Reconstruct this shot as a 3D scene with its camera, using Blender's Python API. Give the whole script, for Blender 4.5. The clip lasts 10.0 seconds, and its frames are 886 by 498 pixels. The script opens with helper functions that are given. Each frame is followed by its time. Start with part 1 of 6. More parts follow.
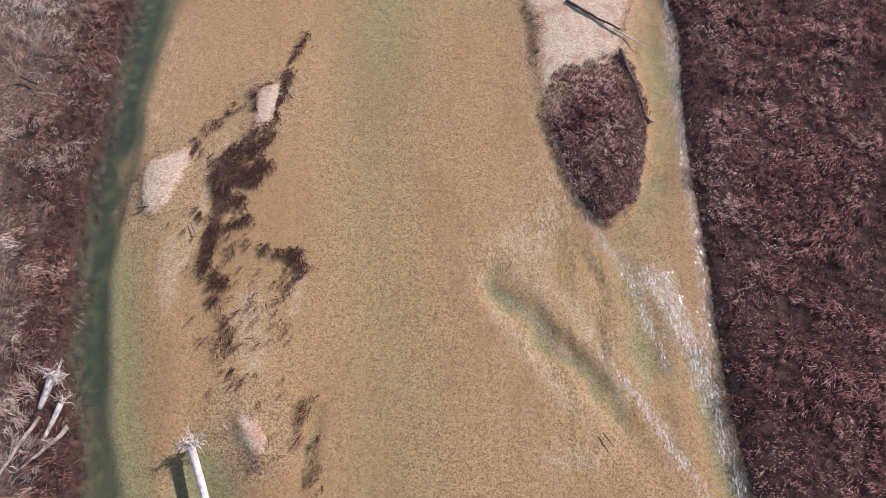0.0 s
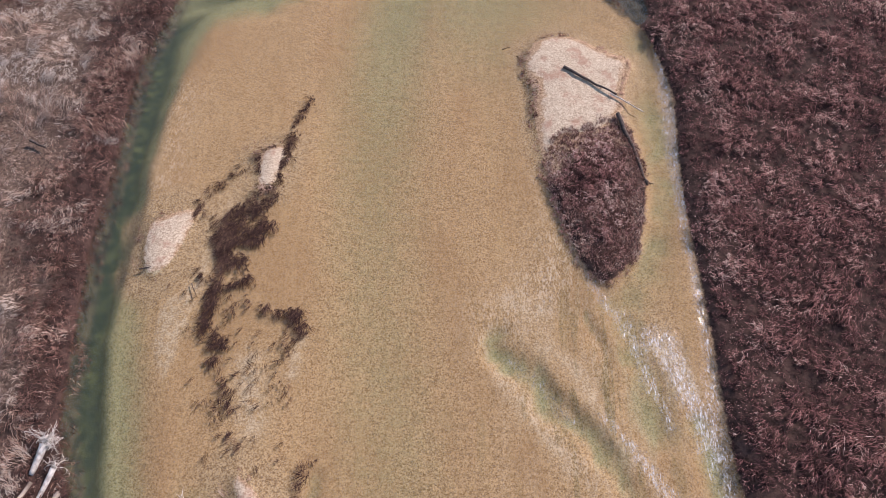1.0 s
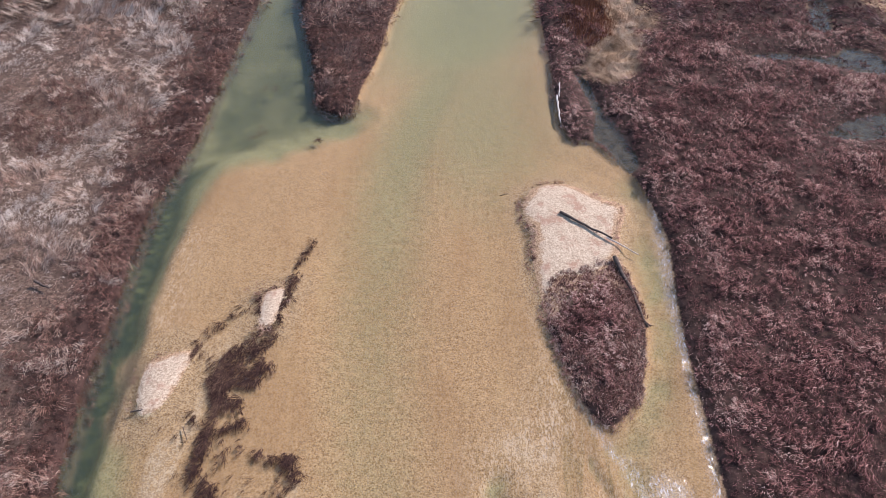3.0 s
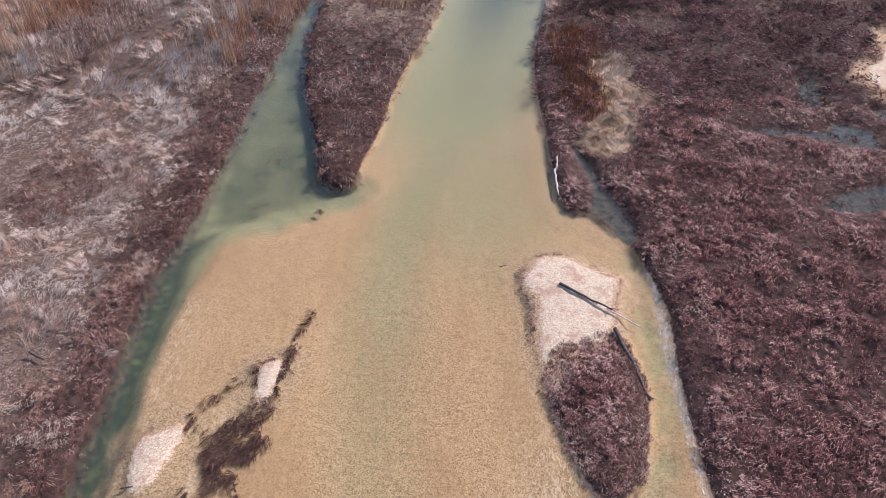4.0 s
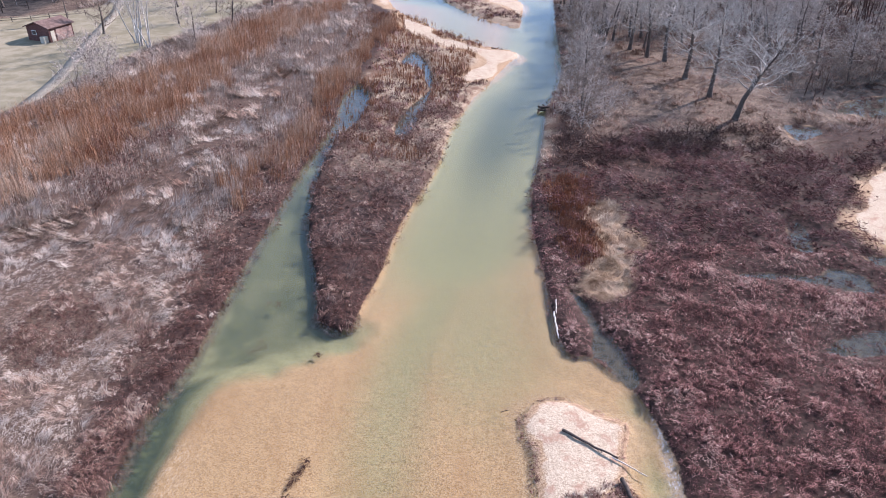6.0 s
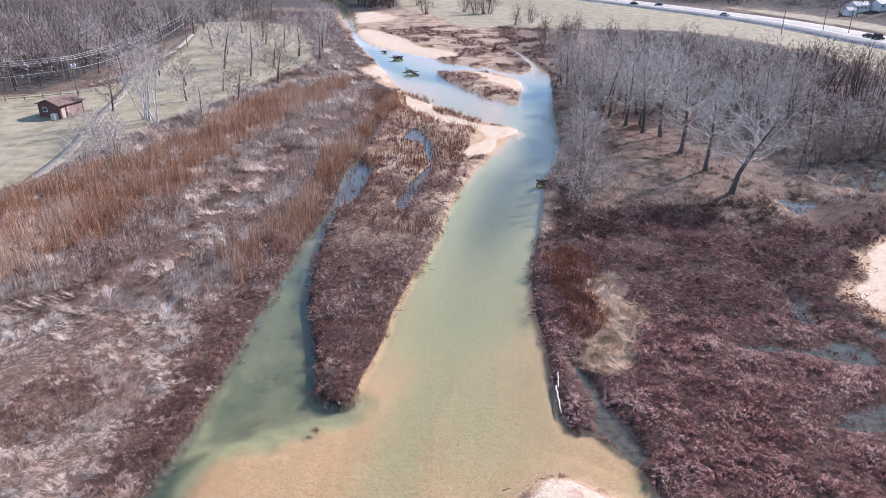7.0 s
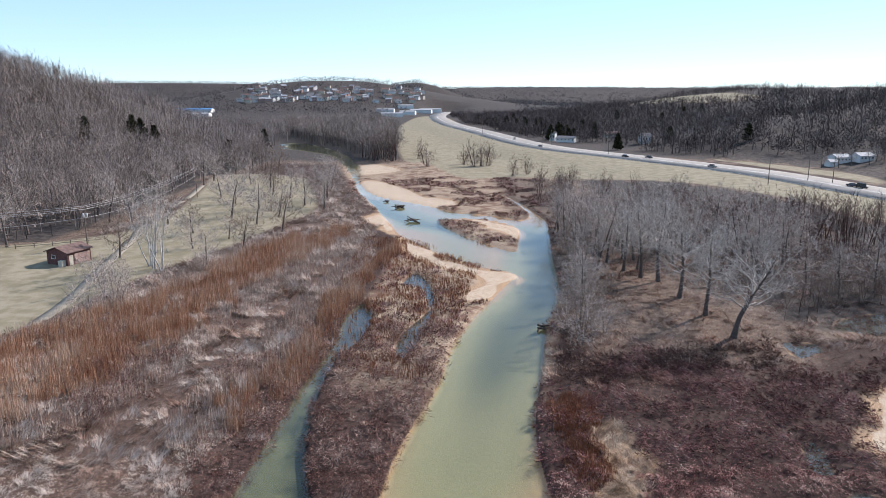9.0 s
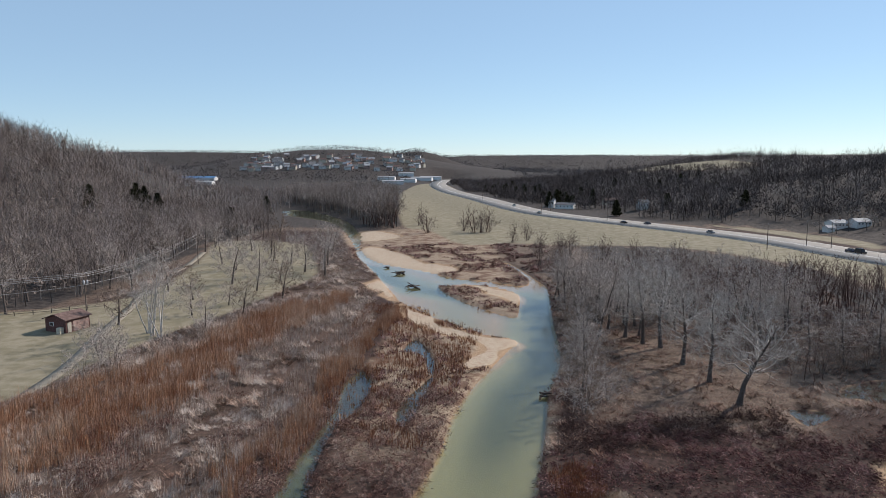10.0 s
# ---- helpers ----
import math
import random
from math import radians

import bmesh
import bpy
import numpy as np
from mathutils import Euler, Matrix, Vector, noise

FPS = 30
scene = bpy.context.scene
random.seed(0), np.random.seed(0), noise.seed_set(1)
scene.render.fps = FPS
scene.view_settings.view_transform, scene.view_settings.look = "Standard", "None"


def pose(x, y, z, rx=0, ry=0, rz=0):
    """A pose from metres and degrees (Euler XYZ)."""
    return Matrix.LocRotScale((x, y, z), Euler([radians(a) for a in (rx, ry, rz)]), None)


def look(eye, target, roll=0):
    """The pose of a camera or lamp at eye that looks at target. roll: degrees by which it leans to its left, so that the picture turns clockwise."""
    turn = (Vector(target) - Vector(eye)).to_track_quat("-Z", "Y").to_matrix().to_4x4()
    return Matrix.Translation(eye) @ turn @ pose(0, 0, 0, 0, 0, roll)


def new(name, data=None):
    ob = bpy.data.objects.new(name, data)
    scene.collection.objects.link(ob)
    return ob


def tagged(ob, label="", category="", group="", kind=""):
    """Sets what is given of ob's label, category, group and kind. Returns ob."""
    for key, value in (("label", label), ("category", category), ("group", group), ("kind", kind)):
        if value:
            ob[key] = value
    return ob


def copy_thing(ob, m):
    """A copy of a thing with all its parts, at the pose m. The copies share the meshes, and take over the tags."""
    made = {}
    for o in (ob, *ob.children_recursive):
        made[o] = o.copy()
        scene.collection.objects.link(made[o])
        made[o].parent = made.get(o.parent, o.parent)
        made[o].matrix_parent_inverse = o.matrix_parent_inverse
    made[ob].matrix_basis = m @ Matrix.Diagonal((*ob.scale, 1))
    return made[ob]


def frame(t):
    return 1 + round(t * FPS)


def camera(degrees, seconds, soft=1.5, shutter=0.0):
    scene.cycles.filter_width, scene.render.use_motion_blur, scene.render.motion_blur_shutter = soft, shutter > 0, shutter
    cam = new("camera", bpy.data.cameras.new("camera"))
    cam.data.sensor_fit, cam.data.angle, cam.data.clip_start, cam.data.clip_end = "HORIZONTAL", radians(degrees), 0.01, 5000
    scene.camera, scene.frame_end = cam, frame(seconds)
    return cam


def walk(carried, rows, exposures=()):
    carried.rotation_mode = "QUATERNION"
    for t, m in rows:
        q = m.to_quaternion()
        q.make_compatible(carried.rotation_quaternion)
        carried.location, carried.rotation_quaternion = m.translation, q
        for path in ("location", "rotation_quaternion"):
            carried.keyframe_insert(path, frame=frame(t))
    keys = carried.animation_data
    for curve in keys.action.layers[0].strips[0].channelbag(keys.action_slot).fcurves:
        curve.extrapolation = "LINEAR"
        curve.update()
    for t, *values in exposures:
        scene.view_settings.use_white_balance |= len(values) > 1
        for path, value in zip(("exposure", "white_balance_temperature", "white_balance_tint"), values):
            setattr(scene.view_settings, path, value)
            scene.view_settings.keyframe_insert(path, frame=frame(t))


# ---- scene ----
# ---------------------------------------------------------------- camera
# A hovering drone, 40 m above the water, that tilts up from the shallows to the horizon.
EYE_Z = 40.0
cam = camera(64.63, 10.0, soft=0.7)
TILT = [(0, -.198, -64.233, .189), (.5, -.218, -61.986, .232), (1, -.196, -59.27, .278), (1.5, -.169, -56.427, .276),
        (2, -.119, -53.556, .236), (2.5, -.09, -50.652, .191), (4, -.038, -41.921, .068), (4.5, -.018, -39.033, .022),
        (5, 0, -36.139, 0), (5.5, .032, -33.219, -.105), (7, .06, -24.372, -.071), (7.5, .062, -21.421, -.056),
        (8, .085, -18.468, -.049), (8.5, .084, -15.487, -.011), (9, .063, -12.557, .093), (9.5, .073, -9.782, .179),
        (10, .07, -7.15, .218)]
walk(cam, [(t, pose(0, 0, EYE_Z, 90 + p, r, y)) for t, y, p, r in TILT],
     [(0, 0.52, 6850, 27), (2.5, 0.66, 6700, 25), (5, 0.97, 6400, 27), (7.2, 1.14, 6150, 23), (8.2, 1.16, 6150, 20), (8.8, 0.86, 6400, 17), (9.5, 0.40, 6600, 16), (10, 0.18, 6750, 14)])

# ---------------------------------------------------------------- daylight
SUN_AZIMUTH, SUN_HEIGHT = 54, 36      # degrees from straight ahead towards the right, and above the horizon
world = bpy.data.worlds.new("world")
scene.world = world
world.use_nodes = True
sky = world.node_tree.nodes.new("ShaderNodeTexSky")
sky.sky_type, sky.sun_disc = "NISHITA", False
sky.sun_elevation, sky.sun_rotation = radians(SUN_HEIGHT), radians(SUN_AZIMUTH)
sky.altitude, sky.air_density, sky.dust_density, sky.ozone_density = 1200, 0.85, 0.0, 3.6
back = world.node_tree.nodes["Background"]
back.inputs["Strength"].default_value = 0.085
cool = world.node_tree.nodes.new("ShaderNodeMix")
cool.data_type, cool.blend_type = "RGBA", "MULTIPLY"
cool.inputs[0].default_value, cool.inputs[7].default_value = 1.0, (1.15, 1.17, 1.07, 1)
world.node_tree.links.new(sky.outputs[0], cool.inputs[6])
veil = world.node_tree.nodes.new("ShaderNodeMix")          # thin high haze evens out the winter sky
veil.data_type = "RGBA"
veil.inputs[0].default_value, veil.inputs[7].default_value = 0.40, (5.3, 8.3, 11.6, 1)
world.node_tree.links.new(cool.outputs[2], veil.inputs[6])
world.node_tree.links.new(veil.outputs[2], back.inputs["Color"])
sun = new("sun", bpy.data.lights.new("sun", "SUN"))
sun.data.energy, sun.data.angle, sun.data.color = 5.0, radians(0.5), (1.0, 0.94, 0.86)
_a, _e = radians(SUN_AZIMUTH), radians(SUN_HEIGHT)
sun.matrix_world = look((0, 0, 0), (-math.sin(_a) * math.cos(_e), -math.cos(_a) * math.cos(_e), -math.sin(_e)))
sun.location = (60, 60, 80)

rng = np.random.default_rng(7)
DULL = 0.55                            # scales the stalk, bough and soil colours, tuned against the sky's brightness


# ---------------------------------------------------------------- materials
class Nodes:
    """A small builder for node materials."""

    def __init__(self, name, rough=0.9, spec=0.2):
        self.mat = bpy.data.materials.new(name)
        self.mat.use_nodes = True
        self.nt = self.mat.node_tree
        self.shader = self.nt.nodes["Principled BSDF"]
        self.shader.inputs["Roughness"].default_value = rough
        self.shader.inputs["Specular IOR Level"].default_value = spec
        self.pos = self.node("ShaderNodeNewGeometry").outputs["Position"]

    def node(self, kind, **values):
        n = self.nt.nodes.new(kind)
        for k, v in values.items():
            setattr(n, k, v)
        return n

    def put(self, socket, value):
        if hasattr(value, "is_output"):
            self.nt.links.new(value, socket)
        elif isinstance(value, tuple) and len(value) == 3 and socket.type == "RGBA":
            socket.default_value = (*value, 1)
        else:
            socket.default_value = value

    def noise(self, scale, detail=3.0, rough=0.55, stretch=None, out="Fac", distort=0.0):
        n = self.node("ShaderNodeTexNoise")
        where = self.pos
        if stretch:
            m = self.node("ShaderNodeMapping")
            m.inputs["Scale"].default_value = stretch
            self.put(m.inputs["Vector"], self.pos)
            where = m.outputs[0]
        self.put(n.inputs["Vector"], where)
        for k, v in (("Scale", scale), ("Detail", detail), ("Roughness", rough), ("Distortion", distort)):
            n.inputs[k].default_value = v
        return n.outputs[out]

    def math(self, op, a, b=0.0, clamp=False):
        n = self.node("ShaderNodeMath", operation=op, use_clamp=clamp)
        self.put(n.inputs[0], a)
        self.put(n.inputs[1], b)
        return n.outputs[0]

    def ramp(self, value, low, high, a=0.0, b=1.0):
        n = self.node("ShaderNodeMapRange", interpolation_type="SMOOTHSTEP")
        for k, v in zip((0, 1, 2, 3, 4), (value, low, high, a, b)):
            self.put(n.inputs[k], v)
        return n.outputs[0]

    def mix(self, fac, a, b, blend="MIX"):
        n = self.node("ShaderNodeMix", data_type="RGBA", blend_type=blend)
        self.put(n.inputs[0], fac)
        self.put(n.inputs[6], a)
        self.put(n.inputs[7], b)
        return n.outputs[2]

    def attr(self, name):
        return self.node("ShaderNodeAttribute", attribute_name=name).outputs["Fac"]

    def bump(self, height, strength, distance):
        n = self.node("ShaderNodeBump")
        n.inputs["Strength"].default_value, n.inputs["Distance"].default_value = strength, distance
        self.put(n.inputs["Height"], height)
        self.put(self.shader.inputs["Normal"], n.outputs[0])
        return n.outputs[0]

    def colour(self, value):
        self.put(self.shader.inputs["Base Color"], value)
        return self.mat


def plain(name, a, b, scale=2.0, rough=0.85, spec=0.2, metal=0.0, bump=0.0):
    """A surface of two near colours in a mottle of two sizes."""
    m = Nodes(name, rough, spec)
    m.shader.inputs["Metallic"].default_value = metal
    a, b = tuple(0.8 * v for v in a), tuple(0.8 * v for v in b)
    fac = m.math("ADD", m.math("MULTIPLY", m.noise(scale), 0.6), m.math("MULTIPLY", m.noise(scale * 9), 0.4))
    if bump:
        m.bump(fac, 0.6, bump)
    return m.colour(m.mix(m.ramp(fac, 0.35, 0.65), a, b))


def ground_material():
    m = Nodes("ground_earth_and_bed", 0.95, 0.15)
    shore, sand, deep, lawn, wood, mud, bright = (m.attr(k) for k in ("shore", "sand", "deep", "lawn", "wood", "mud", "bright"))
    fine, mid = m.noise(9.5, 4, 0.65), m.noise(1.7, 4)
    pebble = m.noise(26, 2, 0.7)
    # river bed: golden gravel, painted with water's depth tint, olive to dark green channels
    grain = m.math("ADD", m.math("MULTIPLY", pebble, 0.55), m.math("MULTIPLY", fine, 0.45))
    stone = m.node("ShaderNodeTexVoronoi")
    stone.inputs["Scale"].default_value = 13.0
    m.put(stone.inputs["Vector"], m.pos)
    each_stone = m.node("ShaderNodeSeparateColor")
    m.put(each_stone.inputs[0], stone.outputs["Color"])
    grain = m.math("ADD", m.math("MULTIPLY", grain, 0.78), m.math("MULTIPLY", each_stone.outputs[0], 0.20))
    bed = m.mix(m.ramp(grain, 0.30, 0.66), (0.27, 0.148, 0.075), (0.78, 0.53, 0.33))
    bed = m.mix(m.ramp(m.noise(0.22, 3, 0.5, (1, 0.35, 1)), 0.42, 0.66, 0, 0.45), bed, (0.46, 0.27, 0.15))
    streak = m.noise(0.6, 4, 0.6, (1.6, 0.22, 1))
    bed = m.mix(m.ramp(streak, 0.5, 0.75, 0, 0.3), bed, (0.62, 0.43, 0.25))
    bed = m.mix(m.ramp(m.noise(7.5, 2, 0.5), 0.66, 0.74, 0, 0.35), bed, (0.10, 0.065, 0.04))
    bed = m.mix(m.math("MULTIPLY", bright, m.ramp(m.noise(2.2, 4), 0.3, 0.6)), bed, m.mix(m.ramp(grain, 0.38, 0.6), (0.48, 0.34, 0.24), (0.84, 0.67, 0.53)))
    turned = m.node("ShaderNodeMapping")
    turned.inputs["Rotation"].default_value[2] = radians(-32)
    turned.inputs["Scale"].default_value = (1.0, 0.16, 1)
    m.put(turned.inputs["Vector"], m.pos)
    braid = m.node("ShaderNodeTexNoise")
    m.put(braid.inputs["Vector"], turned.outputs[0])
    for k, v in (("Scale", 0.9), ("Detail", 4.0), ("Roughness", 0.55), ("Distortion", 0.5)):
        braid.inputs[k].default_value = v
    flow = m.attr("flowmark")
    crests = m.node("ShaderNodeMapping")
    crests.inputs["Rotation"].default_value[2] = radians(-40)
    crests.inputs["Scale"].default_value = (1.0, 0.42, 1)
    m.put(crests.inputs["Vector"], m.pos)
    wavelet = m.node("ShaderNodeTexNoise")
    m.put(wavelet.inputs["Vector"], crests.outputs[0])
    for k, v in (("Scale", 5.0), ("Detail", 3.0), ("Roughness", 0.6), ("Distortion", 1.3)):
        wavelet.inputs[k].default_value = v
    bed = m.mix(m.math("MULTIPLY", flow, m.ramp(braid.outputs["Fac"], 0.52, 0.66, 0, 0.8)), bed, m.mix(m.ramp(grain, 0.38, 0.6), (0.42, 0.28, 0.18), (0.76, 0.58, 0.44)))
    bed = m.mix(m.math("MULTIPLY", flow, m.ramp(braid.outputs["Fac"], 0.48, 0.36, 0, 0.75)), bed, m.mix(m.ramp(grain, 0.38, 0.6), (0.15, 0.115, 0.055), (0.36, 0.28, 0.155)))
    # sunlit and dark ripples of the water surface, painted into the bed colour
    ripple_light = m.math("MAXIMUM", m.attr("ripple_light"), m.math("MULTIPLY", flow, 0.35))
    bed = m.mix(m.math("MULTIPLY", ripple_light, m.ramp(wavelet.outputs["Fac"], 0.50, 0.60, 0, 0.75)), bed, (0.80, 0.62, 0.50))
    bed = m.mix(m.math("MULTIPLY", ripple_light, m.ramp(wavelet.outputs["Fac"], 0.47, 0.38, 0, 0.45)), bed, (0.30, 0.20, 0.12))
    olive = m.mix(m.ramp(grain, 0.30, 0.66), (0.205, 0.175, 0.09), (0.48, 0.455, 0.28))
    deep_tint = m.mix(m.ramp(mid, 0.35, 0.7), (0.045, 0.066, 0.048), (0.11, 0.125, 0.070))
    deep_tint = m.mix(m.ramp(m.noise(0.9, 5, 0.65), 0.54, 0.68, 0, 0.7), deep_tint, (0.19, 0.20, 0.10))
    dd = m.math("ADD", deep, m.math("ADD", m.math("MULTIPLY", m.math("SUBTRACT", mid, 0.5), 0.2), m.math("MULTIPLY", m.math("SUBTRACT", braid.outputs["Fac"], 0.5), m.math("MULTIPLY", flow, 0.7))))
    bed = m.mix(m.ramp(dd, 0.05, 0.5), bed, olive)
    bed = m.mix(m.ramp(dd, 0.5, 1.0), bed, deep_tint)
    bed = m.mix(m.ramp(mud, 0.2, 0.8), bed, m.mix(m.ramp(mid, 0.35, 0.65), (0.045, 0.040, 0.036), (0.13, 0.105, 0.085)))
    # bare land: brown earth and litter, darkened so that gaps in the brush read dark
    land = m.mix(m.ramp(mid, 0.35, 0.65), (0.030, 0.017, 0.015), (0.105, 0.060, 0.050))
    land = m.mix(m.ramp(fine, 0.45, 0.75, 0, 0.7), land, (0.12, 0.072, 0.062))
    west_land = m.mix(m.ramp(m.noise(5, 5, 0.7), 0.35, 0.65), (0.12, 0.075, 0.055), (0.42, 0.30, 0.23))
    land = m.mix(m.attr("straw"), land, west_land)
    stones = m.mix(m.ramp(m.noise(2.5, 5, 0.7), 0.35, 0.62), (0.22, 0.14, 0.10), (0.60, 0.47, 0.345))
    stones = m.mix(m.ramp(m.noise(0.18, 4, 0.6), 0.48, 0.60, 0, 0.8), stones, (0.20, 0.105, 0.07))
    land = m.mix(m.attr("gravel"), land, stones)
    litter = m.mix(m.ramp(m.noise(3.2, 6, 0.75), 0.38, 0.62), (0.065, 0.043, 0.035), (0.38, 0.28, 0.215))
    litter = m.mix(m.ramp(m.noise(0.45, 6, 0.75), 0.48, 0.60, 0, 0.8), litter, (0.095, 0.058, 0.046))
    land = m.mix(m.ramp(wood, 0.1, 0.5), land, litter)
    # litter of the woods, with the shade under the trees in its colour
    floor_shade = m.mix(m.ramp(m.noise(0.5, 5, 0.7), 0.35, 0.65), (0.045, 0.038, 0.036), (0.125, 0.106, 0.098))
    land = m.mix(m.ramp(wood, 0.6, 0.95), land, floor_shade)
    turf = m.mix(m.ramp(m.noise(0.35, 4), 0.35, 0.68), (0.30, 0.262, 0.18), (0.44, 0.385, 0.285))
    turf = m.mix(m.ramp(fine, 0.4, 0.7, 0, 0.4), turf, (0.30, 0.26, 0.15))
    land = m.mix(m.ramp(m.math("ADD", lawn, m.math("MULTIPLY", m.math("SUBTRACT", mid, 0.5), 4)), -1, 2), land, turf)
    # dry gravel bars
    dry = m.mix(m.ramp(grain, 0.35, 0.65), (0.25, 0.19, 0.135), (0.50, 0.418, 0.325))
    dry = m.mix(m.ramp(m.noise(0.8, 6, 0.72), 0.50, 0.66, 0, 0.75), dry, (0.27, 0.155, 0.112))
    dry = m.mix(m.ramp(m.noise(5.5, 3, 0.6), 0.64, 0.7, 0, 0.7), dry, (0.13, 0.09, 0.07))
    edge = m.math("MULTIPLY", m.math("SUBTRACT", m.noise(2.6, 5, 0.65), 0.5), 1.1)
    wet = m.ramp(m.math("ADD", shore, m.math("MULTIPLY", edge, 0.5)), -0.12, 0.12)
    base = m.mix(1.0, m.mix(wet, bed, land), (DULL, DULL, DULL), "MULTIPLY")
    damp = m.mix(m.ramp(grain, 0.38, 0.60), (0.16, 0.095, 0.055), (0.40, 0.285, 0.19))
    base = m.mix(m.ramp(m.math("ADD", sand, m.math("MULTIPLY", edge, 1.2)), -2.6, -0.9), base, damp)
    base = m.mix(m.ramp(m.math("ADD", sand, edge), -0.05, 0.3), base, dry)
    m.bump(m.math("ADD", grain, m.math("MULTIPLY", mid, 1.5)), 0.6, 0.05)
    return m.colour(base)


def water_material():
    m = Nodes("clear_river_water", 0.03, 0.5)
    nt = m.nt
    riffle = m.attr("riffle")
    small = m.noise(3.2, 3, 0.6, (1.0, 0.55, 1.0), distort=0.6)
    quick = m.noise(1.6, 4, 0.65, (1.3, 0.5, 1.0), distort=1.2)
    height = m.math("ADD", m.math("MULTIPLY", small, 0.25), m.math("MULTIPLY", m.math("MULTIPLY", quick, riffle), 2.2))
    n = m.bump(height, 0.35, 0.09)
    clear = m.node("ShaderNodeBsdfTransparent")
    clear.inputs[0].default_value = (0.84, 0.92, 0.87, 1)
    gloss = m.node("ShaderNodeBsdfGlossy")
    gloss.inputs["Roughness"].default_value = 0.06
    gloss.inputs["Color"].default_value = (1, 1, 1, 1)
    fres = m.node("ShaderNodeFresnel")
    fres.inputs["IOR"].default_value = 1.33
    nt.links.new(n, gloss.inputs["Normal"])
    nt.links.new(n, fres.inputs["Normal"])
    mix = m.node("ShaderNodeMixShader")
    nt.links.new(fres.outputs[0], mix.inputs[0])
    nt.links.new(clear.outputs[0], mix.inputs[1])
    nt.links.new(gloss.outputs[0], mix.inputs[2])
    # broken white water in the riffles, with sun glints painted as pale flecks
    foam_glints = m.node("ShaderNodeBsdfDiffuse")
    foam_glints.inputs[0].default_value = (0.66, 0.69, 0.73, 1)
    turned = m.node("ShaderNodeMapping")
    turned.inputs["Rotation"].default_value[2] = radians(-28)
    turned.inputs["Scale"].default_value = (1.6, 0.42, 1)
    m.put(turned.inputs["Vector"], m.pos)
    spray = m.node("ShaderNodeTexNoise")
    m.put(spray.inputs["Vector"], turned.outputs[0])
    for k, v in (("Scale", 7.0), ("Detail", 6.0), ("Roughness", 0.72), ("Distortion", 0.9)):
        spray.inputs[k].default_value = v
    flecks = m.ramp(m.math("ADD", spray.outputs["Fac"], m.math("MULTIPLY", m.math("SUBTRACT", riffle, 1.0), 0.26)), 0.435, 0.66, 0, 0.58)
    both = m.node("ShaderNodeMixShader")
    nt.links.new(flecks, both.inputs[0])
    nt.links.new(mix.outputs[0], both.inputs[1])
    nt.links.new(foam_glints.outputs[0], both.inputs[2])
    nt.links.new(both.outputs[0], nt.nodes["Material Output"].inputs["Surface"])
    return m.mat


def blade_material(name, ramp_colours, rough=0.9):
    """Dry stems: the tint runs from the first to the last colour, blade by blade."""
    m = Nodes(name, rough, 0.06)
    tint = m.attr("tint")
    c = m.node("ShaderNodeValToRGB")
    c.color_ramp.elements[0].color = (*(DULL * v for v in ramp_colours[0]), 1)
    c.color_ramp.elements[1].color = (*(DULL * v for v in ramp_colours[-1]), 1)
    for i, col in enumerate(ramp_colours[1:-1]):
        e = c.color_ramp.elements.new((i + 1) / (len(ramp_colours) - 1))
        e.color = (*(DULL * v for v in col), 1)
    m.put(c.inputs[0], tint)
    return m.colour(m.mix(m.ramp(m.noise(6), 0.3, 0.7, 0, 0.35), c.outputs[0], (0.10, 0.06, 0.048)))


M_GROUND, M_WATER = ground_material(), water_material()
# red-brown brush shifted to mauve, with the lens's purple cast in its colour
M_BRUSH = blade_material("dead_brush", [(0.050, 0.022, 0.027), (0.225, 0.096, 0.097), (0.48, 0.235, 0.222), (0.80, 0.59, 0.53)])
M_TANBRUSH = blade_material("tan_dead_brush", [(0.075, 0.032, 0.027), (0.25, 0.122, 0.102), (0.52, 0.31, 0.25), (0.84, 0.66, 0.55)])
M_PALE = blade_material("bleached_grass", [(0.24, 0.115, 0.085), (0.55, 0.345, 0.265), (0.80, 0.61, 0.50), (0.97, 0.85, 0.75)])
M_RUST = blade_material("rust_willow_stems", [(0.32, 0.115, 0.060), (0.64, 0.31, 0.165), (0.82, 0.50, 0.32), (0.94, 0.75, 0.60)])
M_REDWOODS = blade_material("red_brown_saplings", [(0.06, 0.034, 0.030), (0.15, 0.085, 0.075), (0.25, 0.155, 0.135), (0.36, 0.25, 0.22)])
M_STRAW = blade_material("cream_straw", [(0.40, 0.24, 0.16), (0.70, 0.50, 0.36), (0.86, 0.68, 0.52)])
M_WEED = blade_material("dark_water_weed", [(0.022, 0.010, 0.011), (0.055, 0.028, 0.026), (0.14, 0.08, 0.055), (0.40, 0.27, 0.18)])
M_BARK = plain("grey_brown_bark", (0.075, 0.058, 0.050), (0.155, 0.128, 0.115), 3.0, bump=0.02)
M_TWIG = plain("grey_twigs", (0.33, 0.275, 0.24), (0.58, 0.50, 0.45), 1.0)
M_BRUSHWOOD = plain("brown_brushwood", (0.17, 0.125, 0.10), (0.32, 0.25, 0.21), 1.0)
M_PALEBARK = plain("white_sycamore_bark", (0.36, 0.32, 0.29), (0.72, 0.68, 0.63), 2.0, bump=0.01)
M_WHITETWIG = plain("whitish_sycamore_twigs", (0.34, 0.30, 0.27), (0.62, 0.57, 0.52), 1.5)
M_REDBARK = plain("red_brown_bark", (0.075, 0.040, 0.034), (0.15, 0.088, 0.072), 3.0, bump=0.02)
